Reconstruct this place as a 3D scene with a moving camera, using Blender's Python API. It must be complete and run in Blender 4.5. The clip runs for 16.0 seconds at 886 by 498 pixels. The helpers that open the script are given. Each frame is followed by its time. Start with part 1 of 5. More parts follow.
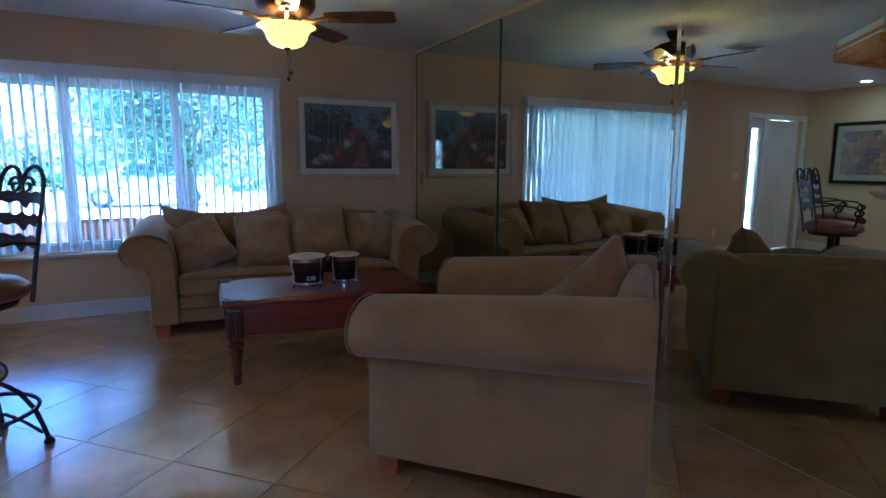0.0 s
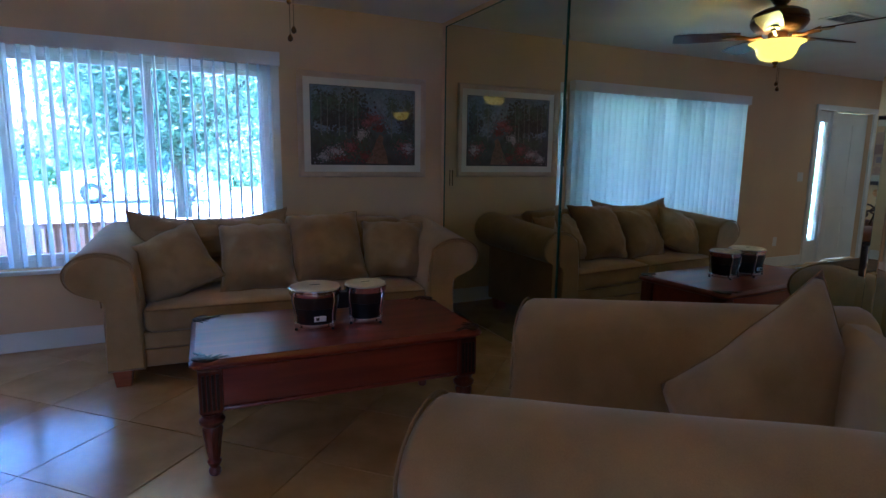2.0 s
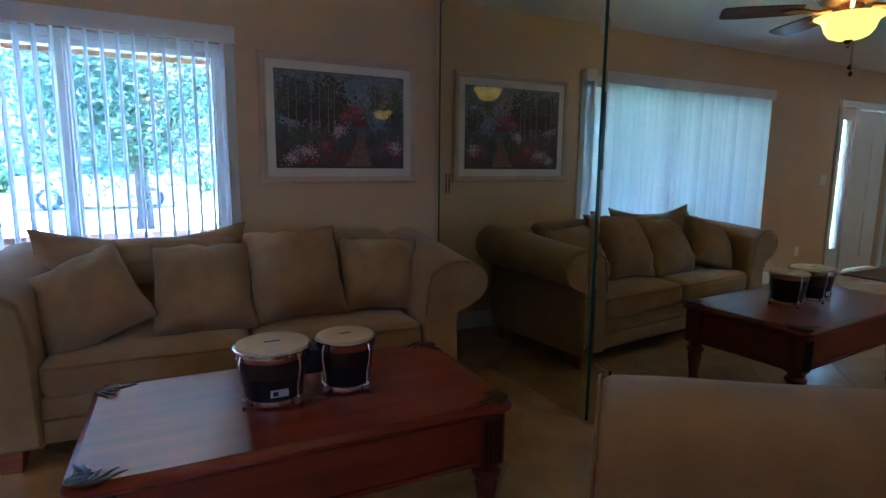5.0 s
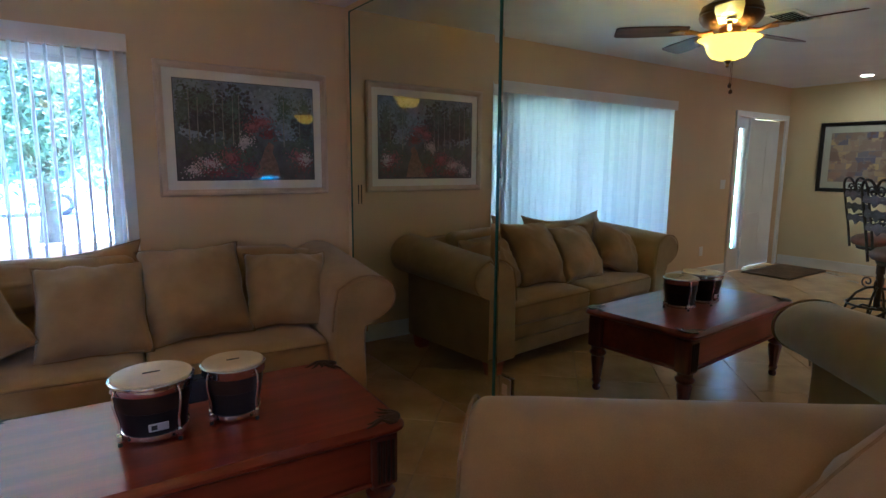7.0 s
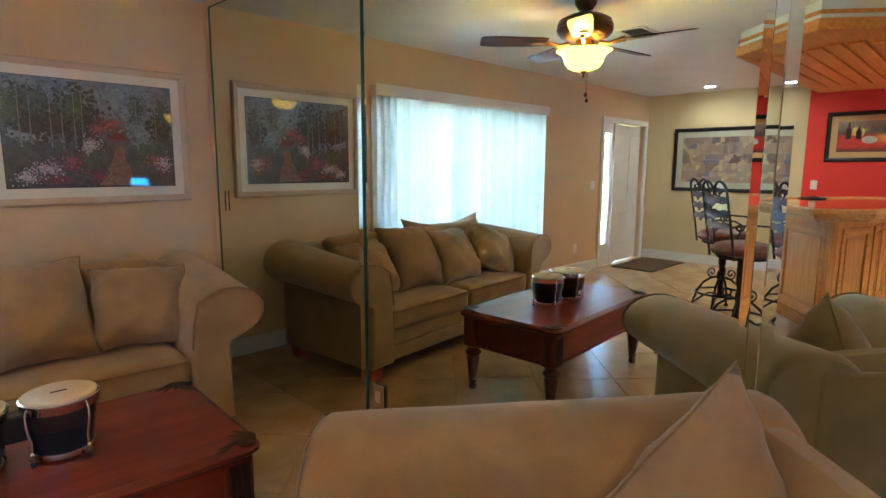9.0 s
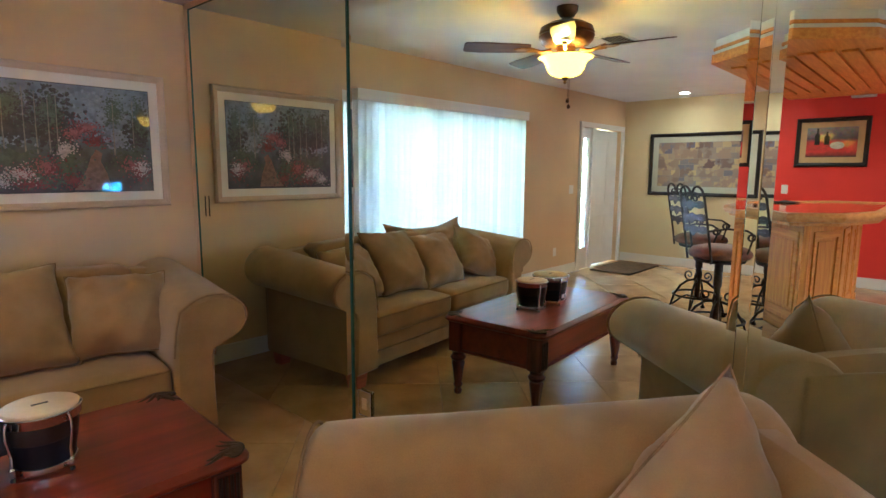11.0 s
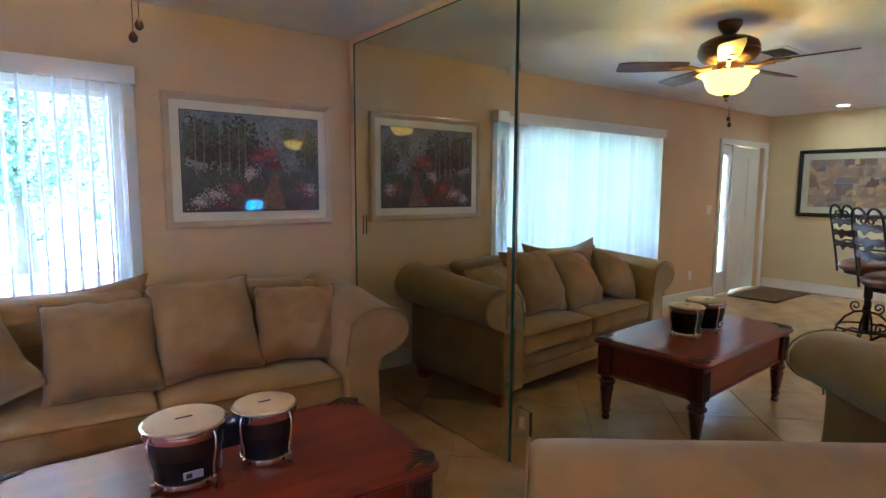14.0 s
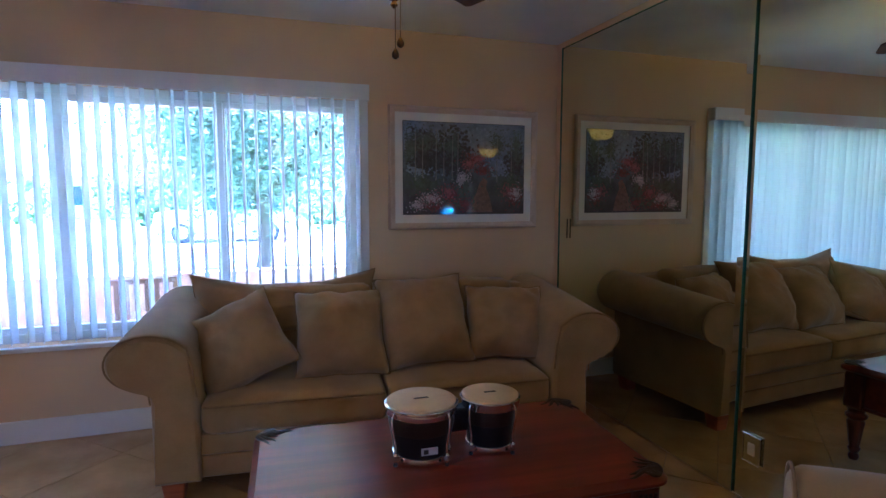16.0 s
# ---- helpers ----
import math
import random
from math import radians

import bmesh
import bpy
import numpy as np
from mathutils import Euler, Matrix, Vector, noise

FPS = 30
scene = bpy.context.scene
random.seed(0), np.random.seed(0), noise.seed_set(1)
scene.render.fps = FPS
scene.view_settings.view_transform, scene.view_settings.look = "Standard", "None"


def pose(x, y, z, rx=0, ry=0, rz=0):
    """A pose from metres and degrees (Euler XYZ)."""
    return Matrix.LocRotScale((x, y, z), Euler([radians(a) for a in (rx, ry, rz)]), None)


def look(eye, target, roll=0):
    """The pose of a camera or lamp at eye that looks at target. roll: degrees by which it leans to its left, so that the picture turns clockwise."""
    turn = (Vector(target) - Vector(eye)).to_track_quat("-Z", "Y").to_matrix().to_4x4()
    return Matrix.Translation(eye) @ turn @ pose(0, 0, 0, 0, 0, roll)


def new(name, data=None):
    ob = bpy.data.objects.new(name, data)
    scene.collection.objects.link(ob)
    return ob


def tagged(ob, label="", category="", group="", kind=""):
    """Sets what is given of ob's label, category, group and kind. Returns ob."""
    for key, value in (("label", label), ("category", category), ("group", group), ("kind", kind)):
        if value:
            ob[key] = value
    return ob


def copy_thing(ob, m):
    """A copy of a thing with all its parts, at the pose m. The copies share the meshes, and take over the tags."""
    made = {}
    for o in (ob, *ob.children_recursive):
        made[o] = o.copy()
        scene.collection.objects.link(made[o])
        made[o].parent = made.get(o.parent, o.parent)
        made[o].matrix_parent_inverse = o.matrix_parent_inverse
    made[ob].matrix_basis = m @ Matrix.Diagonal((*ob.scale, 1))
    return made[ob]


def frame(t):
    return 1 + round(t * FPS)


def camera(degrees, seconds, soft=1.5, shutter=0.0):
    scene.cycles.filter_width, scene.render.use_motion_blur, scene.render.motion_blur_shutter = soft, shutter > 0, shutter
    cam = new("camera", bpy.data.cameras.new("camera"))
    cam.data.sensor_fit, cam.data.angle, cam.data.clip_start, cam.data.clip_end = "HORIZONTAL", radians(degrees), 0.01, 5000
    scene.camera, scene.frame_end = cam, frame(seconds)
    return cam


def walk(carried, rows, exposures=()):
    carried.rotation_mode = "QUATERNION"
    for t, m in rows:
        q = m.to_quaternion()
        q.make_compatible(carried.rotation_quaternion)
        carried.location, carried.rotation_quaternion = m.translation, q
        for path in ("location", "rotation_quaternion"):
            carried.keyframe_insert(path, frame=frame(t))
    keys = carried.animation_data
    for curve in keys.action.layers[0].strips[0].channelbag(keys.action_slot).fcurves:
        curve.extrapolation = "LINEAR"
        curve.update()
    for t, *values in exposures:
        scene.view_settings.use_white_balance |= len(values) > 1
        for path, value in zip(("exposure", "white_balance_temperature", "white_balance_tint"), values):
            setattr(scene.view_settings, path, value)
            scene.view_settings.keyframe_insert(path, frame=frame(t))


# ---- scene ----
cam = camera(77.00, 16.0)
# seconds, x, y, z, yaw, pitch, roll; the room's corner of window wall and mirror wall is the origin
PATH = [
    (0.0, -2.367, -5.504, 1.305, -26.23, -8.65, -0.31),
    (0.5, -2.299, -5.230, 1.334, -26.31, -9.03, -0.62),
    (1.0, -2.238, -4.964, 1.320, -25.85, -9.01, -0.60),
    (1.5, -2.230, -4.706, 1.321, -25.85, -8.87, -0.66),
    (2.0, -2.165, -4.462, 1.307, -26.09, -9.08, -0.73),
    (2.5, -2.059, -4.159, 1.276, -26.41, -9.06, -0.75),
    (3.0, -2.002, -3.935, 1.260, -26.79, -9.04, -0.62),
    (3.5, -1.979, -3.767, 1.264, -27.46, -8.99, -0.64),
    (6.0, -1.854, -3.679, 1.329, -29.87, -8.45, -0.34),
    (6.5, -1.819, -3.733, 1.349, -32.10, -8.51, -0.37),
    (7.0, -1.774, -3.772, 1.367, -34.84, -8.59, -0.41),
    (7.5, -1.723, -3.786, 1.369, -37.83, -8.45, -0.34),
    (8.0, -1.679, -3.793, 1.367, -40.81, -8.32, -0.22),
    (8.5, -1.660, -3.824, 1.379, -43.53, -8.36, -0.19),
    (9.0, -1.655, -3.844, 1.394, -45.55, -8.47, -0.28),
    (11.5, -1.710, -3.783, 1.401, -47.99, -7.96, -0.30),
    (12.0, -1.744, -3.751, 1.403, -47.77, -7.61, -0.22),
    (12.5, -1.784, -3.726, 1.413, -46.92, -7.36, -0.29),
    (13.0, -1.837, -3.699, 1.419, -44.99, -7.05, -0.33),
    (13.5, -1.882, -3.683, 1.423, -41.41, -6.69, -0.32),
    (14.0, -1.927, -3.657, 1.420, -37.13, -6.33, -0.33),
    (14.5, -1.967, -3.637, 1.414, -32.47, -6.07, -0.19),
    (15.0, -2.005, -3.619, 1.411, -27.76, -6.01, -0.19),
    (15.5, -2.042, -3.599, 1.399, -23.29, -5.78, -0.26),
    (16.0, -2.077, -3.609, 1.393, -18.65, -5.59, -0.05),
]
# seconds, stops, kelvin, tint: the clip's camera opens up and warms as it turns from the window
EXPOSURES = [(0.0, 4.43, 3740, 15), (3.5, 4.52, 3980, 15), (6.0, 4.84, 4090, 18), (7.0, 5.14, 4300, 19), (9.0, 6.16, 4580, 19), (11.5, 6.29, 4560, 19), (12.5, 6.34, 4450, 19), (13.5, 6.13, 4390, 20), (14.5, 5.63, 4330, 21), (15.2, 5.25, 4220, 21), (16.0, 4.95, 4150, 21)]
walk(cam, [(t, pose(x, y, z, 90 + pitch, roll, yaw)) for t, x, y, z, yaw, pitch, roll in PATH], EXPOSURES)

# ---- light ----
world = bpy.data.worlds.new("sky")
scene.world = world
world.use_nodes = True
wn = world.node_tree.nodes
sky = wn.new("ShaderNodeTexSky")
sky.sky_type, sky.sun_disc = "NISHITA", False
sky.sun_elevation, sky.sun_rotation = radians(68), radians(31)
world.node_tree.links.new(sky.outputs[0], wn["Background"].inputs[0])
wn["Background"].inputs[1].default_value = 0.145

sun = new("sun", bpy.data.lights.new("sun", "SUN"))
sun.data.energy, sun.data.angle, sun.data.color = 5.0, radians(0.5), (1.0, 0.96, 0.88)
sun.matrix_world = look((6, 10, 29), (0, 0, 0))


def area_light(name, eye, target, sx, sy, power, color):
    ob = new(name, bpy.data.lights.new(name, "AREA"))
    ob.data.shape, ob.data.size, ob.data.size_y = "RECTANGLE", sx, sy
    ob.data.energy, ob.data.color = power, color
    ob.matrix_world = look(eye, target)
    return ob


def point_light(name, place, power, color, radius):
    ob = new(name, bpy.data.lights.new(name, "POINT"))
    ob.data.energy, ob.data.color, ob.data.shadow_soft_size = power, color, radius
    ob.location = place
    return ob


FAN = (-1.65, -1.87)
for bulb in (FAN, (-1.68, -5.15)):
    point_light("fan_bulb", (*bulb, 2.12), 0.62, (1.0, 0.74, 0.17), 0.05)

# cool fill light for the picture wall, set in an added back window
area_light("window_daylight", (-4.65, -9.24, 1.08), (-4.65, 0.0, 1.08), 0.42, 1.80, 0.42, (0.72, 0.85, 1.0))

# ---- materials ----


def material(name, color, rough=0.6, metal=0.0, vary=0.12, scale=6.0, fine=120.0, bump=0.15, spec=0.5, second=None, coat=0.0, sheen=0.0, coords="Object", stretch=None, depth=0.002):
    m = bpy.data.materials.new(name)
    m.use_nodes = True
    n, l = m.node_tree.nodes, m.node_tree.links
    b = n["Principled BSDF"]
    b.inputs["Roughness"].default_value, b.inputs["Metallic"].default_value = rough, metal
    b.inputs["Specular IOR Level"].default_value = spec
    b.inputs["Coat Weight"].default_value, b.inputs["Coat Roughness"].default_value = coat, (0.08 if coat > 0.45 else 0.24)
    b.inputs["Sheen Weight"].default_value = sheen
    tc = n.new("ShaderNodeTexCoord")
    mp = n.new("ShaderNodeMapping")
    l.new(tc.outputs[coords], mp.inputs[0])
    if stretch:
        mp.inputs["Scale"].default_value = stretch
    big, small = n.new("ShaderNodeTexNoise"), n.new("ShaderNodeTexNoise")
    for tex, s, d in ((big, scale, 4), (small, fine, 3)):
        tex.inputs["Scale"].default_value, tex.inputs["Detail"].default_value = s, d
        l.new(mp.outputs[0], tex.inputs["Vector"])
    mix = n.new("ShaderNodeMixRGB")
    a = Vector(color)
    c2 = Vector(second) if second else a * (1 - vary)
    mix.inputs[1].default_value = (*[min(1, v) for v in (a if second else a * (1 + vary * 0.6))], 1)
    mix.inputs[2].default_value = (*c2, 1)
    ramp = n.new("ShaderNodeValToRGB")
    ramp.color_ramp.elements[0].position, ramp.color_ramp.elements[1].position = 0.35, 0.65
    l.new(big.outputs["Fac"], ramp.inputs[0])
    l.new(ramp.outputs[0], mix.inputs[0])
    mix2 = n.new("ShaderNodeMixRGB")
    mix2.blend_type = "MULTIPLY"
    mix2.inputs[0].default_value = min(1.0, vary * 1.6)
    l.new(mix.outputs[0], mix2.inputs[1])
    l.new(small.outputs["Fac"], mix2.inputs[2])
    gain = n.new("ShaderNodeMixRGB")
    gain.blend_type = "MULTIPLY"
    gain.inputs[0].default_value = 1.0
    k = 1.0 + min(1.0, vary * 1.6) * 0.5
    gain.inputs[2].default_value = (k, k, k, 1)
    l.new(mix2.outputs[0], gain.inputs[1])
    l.new(gain.outputs[0], b.inputs["Base Color"])
    if bump:
        bp = n.new("ShaderNodeBump")
        bp.inputs["Strength"].default_value, bp.inputs["Distance"].default_value = bump, depth
        l.new(small.outputs["Fac"], bp.inputs["Height"])
        l.new(bp.outputs[0], b.inputs["Normal"])
    return m


def glowing(name, color, strength):
    m = bpy.data.materials.new(name)
    m.use_nodes = True
    b = m.node_tree.nodes["Principled BSDF"]
    b.inputs["Base Color"].default_value = (*color, 1)
    b.inputs["Emission Color"].default_value, b.inputs["Emission Strength"].default_value = (*color, 1), strength
    return m


def grained(name, light, dark, rough=0.3, coat=0.3, scale=3.0, axis=0, bump=0.08):
    """Wood with long grain along one axis of the object."""
    st = [14.0, 14.0, 14.0]
    st[axis] = 1.2
    m = material(name, light, rough, 0, 0.18, scale, 40, bump, second=dark, coat=coat, stretch=st, depth=0.001)
    return m


M = {}
M["wall"] = material("tan_wall_paint", (0.69, 0.505, 0.29), 0.75, vary=0.05, scale=1.5, fine=260, bump=0.25, depth=0.0012)
M["cream"] = material("cream_wall_paint", (0.72, 0.60, 0.35), 0.75, vary=0.05, scale=1.5, fine=260, bump=0.25, depth=0.0012)
M["red"] = material("red_wall_paint", (0.72, 0.035, 0.012), 0.6, vary=0.06, scale=1.5, fine=240, bump=0.2, depth=0.001)
M["ceiling"] = material("ceiling_plaster", (0.84, 0.83, 0.88), 0.85, vary=0.05, scale=2.0, fine=180, bump=0.5, depth=0.002)
M["white"] = material("white_trim_paint", (0.80, 0.79, 0.76), 0.4, vary=0.04, scale=4, fine=90, bump=0.05)
M["tile"] = material("beige_porcelain_tile", (0.57, 0.37, 0.155), 0.22, vary=0.14, scale=3.4, fine=26, bump=0.05, second=(0.42, 0.26, 0.105), coat=0.35, depth=0.001, spec=0.8)
M["grout"] = material("tile_grout", (0.34, 0.225, 0.115), 0.9, vary=0.15, scale=8, fine=200, bump=0.3)
M["fabric"] = material("beige_microsuede", (0.365, 0.235, 0.092), 0.92, vary=0.15, scale=5.5, fine=300, bump=0.45, sheen=0.35, depth=0.0008, spec=0.2)
M["pillow"] = material("beige_pillow_suede", (0.35, 0.225, 0.098), 0.92, vary=0.14, scale=7.0, fine=420, bump=0.4, sheen=0.3, depth=0.0008, spec=0.2)
M["piping"] = material("beige_piping_cord", (0.28, 0.18, 0.08), 0.9, vary=0.1, scale=30, fine=500, bump=0.3, spec=0.2)
M["cherry"] = grained("dark_cherry_wood", (0.22, 0.028, 0.005), (0.14, 0.017, 0.0035), 0.34, 0.34, scale=1.6, bump=0.02)
M["cherry_leg"] = grained("dark_cherry_turned_wood", (0.15, 0.027, 0.010), (0.07, 0.013, 0.006), 0.3, 0.35, axis=2)
M["carved"] = material("dark_carved_wood", (0.030, 0.014, 0.008), 0.5, vary=0.3, scale=30, fine=200, bump=0.3)
M["foot"] = grained("orange_stained_foot", (0.40, 0.10, 0.025), (0.26, 0.06, 0.016), 0.35, 0.3)
M["oak"] = grained("honey_oak", (0.80, 0.34, 0.025), (0.62, 0.23, 0.015), 0.5, 0.05)
M["oak_up"] = grained("honey_oak_upright", (0.80, 0.33, 0.02), (0.62, 0.22, 0.012), 0.5, 0.05, axis=2)
M["oak_rail"] = grained("pale_oak_moulding", (0.76, 0.40, 0.11), (0.62, 0.28, 0.06), 0.3, 0.4)
M["bar_top"] = grained("orange_gloss_bar_top", (0.74, 0.23, 0.03), (0.58, 0.15, 0.018), 0.12, 0.8)
M["iron"] = material("wrought_iron", (0.075, 0.058, 0.056), 0.45, 0.7, 0.25, 20, 260, 0.4)
M["plate"] = material("bronze_iron_plate", (0.12, 0.10, 0.115), 0.55, 0.6, 0.25, 20, 260, 0.4)
# paler grey standing for light seen through the plate's piercings
M["dash"] = material("lit_piercing_grey", (0.20, 0.18, 0.20), 0.55, 0.5, 0.2, 30, 260, 0.2)
M["leather"] = material("brown_leather_seat", (0.22, 0.085, 0.05), 0.45, vary=0.25, scale=14, fine=160, bump=0.4)
M["chrome"] = material("chrome", (0.82, 0.82, 0.84), 0.09, 1.0, 0.03, 20, 200, 0.0)
M["skin"] = material("rawhide_drum_head", (0.61, 0.47, 0.31), 0.55, vary=0.08, scale=12, fine=150, bump=0.15)
M["drum"] = material("black_burst_lacquer", (0.010, 0.009, 0.012), 0.35, vary=0.3, scale=5, fine=80, bump=0.0, spec=0.25, coat=0.15)
M["drum_up"] = material("brown_burst_lacquer", (0.030, 0.017, 0.012), 0.3, vary=0.3, scale=5, fine=80, bump=0.0, spec=0.25, coat=0.15)
M["rubber"] = material("black_rubber", (0.02, 0.02, 0.02), 0.8, vary=0.2, scale=30, fine=200, bump=0.1)
M["silver"] = material("silver_label", (0.62, 0.63, 0.66), 0.35, 0.4, 0.05, 30, 200, 0.0)
M["ink"] = material("dark_print_ink", (0.03, 0.03, 0.035), 0.6, vary=0.1, scale=30, fine=200, bump=0.0)
M["bronze"] = material("oil_rubbed_bronze", (0.10, 0.055, 0.025), 0.35, 0.85, 0.2, 12, 150, 0.1)
M["brass"] = material("antique_brass", (0.46, 0.23, 0.035), 0.35, 0.9, 0.2, 16, 150, 0.1)
M["blade"] = grained("walnut_fan_blade", (0.13, 0.05, 0.022), (0.07, 0.026, 0.012), 0.38, 0.2)
M["frame_white"] = material("beige_limed_frame", (0.64, 0.50, 0.36), 0.45, vary=0.07, scale=8, fine=120, bump=0.15)
M["matboard"] = material("white_matboard", (0.82, 0.79, 0.70), 0.7, vary=0.03, scale=8, fine=300, bump=0.1)
M["mat_grey"] = material("grey_green_matboard", (0.50, 0.50, 0.42), 0.7, vary=0.04, scale=8, fine=300, bump=0.1)
M["frame_black"] = material("black_picture_frame", (0.018, 0.015, 0.014), 0.3, vary=0.2, scale=12, fine=120, bump=0.1)
M["frame_tan"] = material("tan_mat_board", (0.55, 0.38, 0.17), 0.7, vary=0.08, scale=10, fine=300, bump=0.1)
M["plastic"] = material("white_plastic_plate", (0.78, 0.76, 0.70), 0.35, vary=0.03, scale=10, fine=100, bump=0.0)
M["metal_grey"] = material("grey_vent_metal", (0.55, 0.55, 0.58), 0.45, 0.3, 0.08, 10, 100, 0.05)
M["dark"] = material("dark_void", (0.012, 0.012, 0.014), 0.8, vary=0.1, scale=10, fine=100, bump=0.0)
M["mat"] = material("brown_door_mat", (0.14, 0.085, 0.04), 0.95, vary=0.3, scale=14, fine=420, bump=0.8, depth=0.004)
M["stucco"] = material("pink_stucco", (0.62, 0.42, 0.34), 0.9, vary=0.08, scale=3, fine=120, bump=0.6, depth=0.004)
M["concrete"] = material("porch_concrete", (0.55, 0.50, 0.44), 0.85, vary=0.12, scale=2, fine=90, bump=0.3)
M["grass"] = material("lawn_grass", (0.16, 0.26, 0.06), 0.95, vary=0.3, scale=0.8, fine=30, bump=0.8, depth=0.03)
M["road"] = material("sunlit_asphalt", (0.34, 0.34, 0.345), 0.9, vary=0.12, scale=0.7, fine=60, bump=0.4)
M["drive"] = material("pale_concrete_drive", (0.62, 0.62, 0.62), 0.9, vary=0.1, scale=0.8, fine=50, bump=0.3)
M["bark"] = material("grey_bark", (0.14, 0.11, 0.09), 0.95, vary=0.3, scale=6, fine=50, bump=0.9, stretch=(3, 3, 0.6), depth=0.02)
M["car"] = material("white_car_paint", (0.80, 0.81, 0.83), 0.2, vary=0.02, scale=2, fine=50, bump=0.0, coat=0.8)
M["car_glass"] = material("dark_car_glass", (0.03, 0.05, 0.07), 0.06, vary=0.1, scale=2, fine=50, bump=0.0)
M["tyre"] = material("car_tyre", (0.045, 0.045, 0.05), 0.85, vary=0.2, scale=12, fine=120, bump=0.2)
M["soffit_wood"] = material("brown_eave_fascia", (0.20, 0.11, 0.07), 0.7, vary=0.15, scale=5, fine=80, bump=0.2)
M["water"] = material("added_blue_water", (0.03, 0.20, 0.38), 0.6, vary=0.15, scale=0.4, fine=3, bump=0.2, depth=0.02)
M["roof"] = material("far_house_wall", (0.66, 0.50, 0.40), 0.9, vary=0.08, scale=2, fine=40, bump=0.2)
M["shingle"] = material("far_house_roof", (0.30, 0.13, 0.09), 0.9, vary=0.15, scale=3, fine=40, bump=0.3)


def leaf_material(name, a, b):
    m = material(name, a, 0.55, vary=0.2, scale=1.2, fine=20, bump=0.0, second=b)
    n, l = m.node_tree.nodes, m.node_tree.links
    p = n["Principled BSDF"]
    tr = n.new("ShaderNodeBsdfTranslucent")
    l.new(p.inputs["Base Color"].links[0].from_socket, tr.inputs[0])
    mix = n.new("ShaderNodeMixShader")
    mix.inputs[0].default_value = 0.35
    l.new(p.outputs[0], mix.inputs[1])
    l.new(tr.outputs[0], mix.inputs[2])
    l.new(mix.outputs[0], n["Material Output"].inputs[0])
    return m


M["leaf"] = leaf_material("tree_leaves", (0.13, 0.19, 0.12), (0.08, 0.13, 0.075))
M["hedge"] = leaf_material("far_foliage", (0.08, 0.13, 0.045), (0.05, 0.085, 0.03))

slat = material("white_vinyl_slat", (0.78, 0.79, 0.80), 0.45, vary=0.03, scale=3, fine=140, bump=0.05)
n, l = slat.node_tree.nodes, slat.node_tree.links
tr = n.new("ShaderNodeBsdfTranslucent")
tr.inputs[0].default_value = (0.82, 0.86, 0.88, 1)
# each slat's tone varies, in place of the shading between slats
info = n.new("ShaderNodeObjectInfo")
shade = n.new("ShaderNodeValToRGB")
shade.color_ramp.elements[0].color, shade.color_ramp.elements[1].color = (0.76, 0.80, 0.82, 1), (0.93, 0.95, 0.96, 1)
l.new(info.outputs["Random"], shade.inputs[0])
l.new(shade.outputs[0], tr.inputs[0])
l.new(shade.outputs[0], n["Principled BSDF"].inputs["Base Color"])
mx = n.new("ShaderNodeMixShader")
mx.inputs[0].default_value = 0.38
l.new(n["Principled BSDF"].outputs[0], mx.inputs[1])
l.new(tr.outputs[0], mx.inputs[2])
l.new(mx.outputs[0], n["Material Output"].inputs[0])
M["slat"] = slat

gl = bpy.data.materials.new("window_glass")
gl.use_nodes = True
gl.node_tree.nodes["Principled BSDF"].inputs["Transmission Weight"].default_value = 1.0
gl.node_tree.nodes["Principled BSDF"].inputs["Roughness"].default_value = 0.0
gl.node_tree.nodes["Principled BSDF"].inputs["IOR"].default_value = 1.45
M["glass"] = gl

mi = bpy.data.materials.new("mirror_silver")
mi.use_nodes = True
mb = mi.node_tree.nodes["Principled BSDF"]
mb.inputs["Base Color"].default_value = (0.735, 0.77, 0.59, 1)
mb.inputs["Metallic"].default_value, mb.inputs["Roughness"].default_value = 1.0, 0.0
M["mirror"] = mi
M["mirror_edge"] = material("green_glass_edge", (0.045, 0.14, 0.11), 0.12, vary=0.2, scale=6, fine=60, bump=0.0)

am = material("amber_alabaster_glass", (0.50, 0.24, 0.035), 0.3, vary=0.2, scale=9, fine=60, bump=0.05)
am.node_tree.nodes["Principled BSDF"].inputs["Emission Color"].default_value = (1.0, 0.52, 0.024, 1)
am.node_tree.nodes["Principled BSDF"].inputs["Emission Strength"].default_value = 0.16
M["amber"] = am
M["spot"] = glowing("recessed_lamp_glow", (1.0, 0.86, 0.62), 1.6)


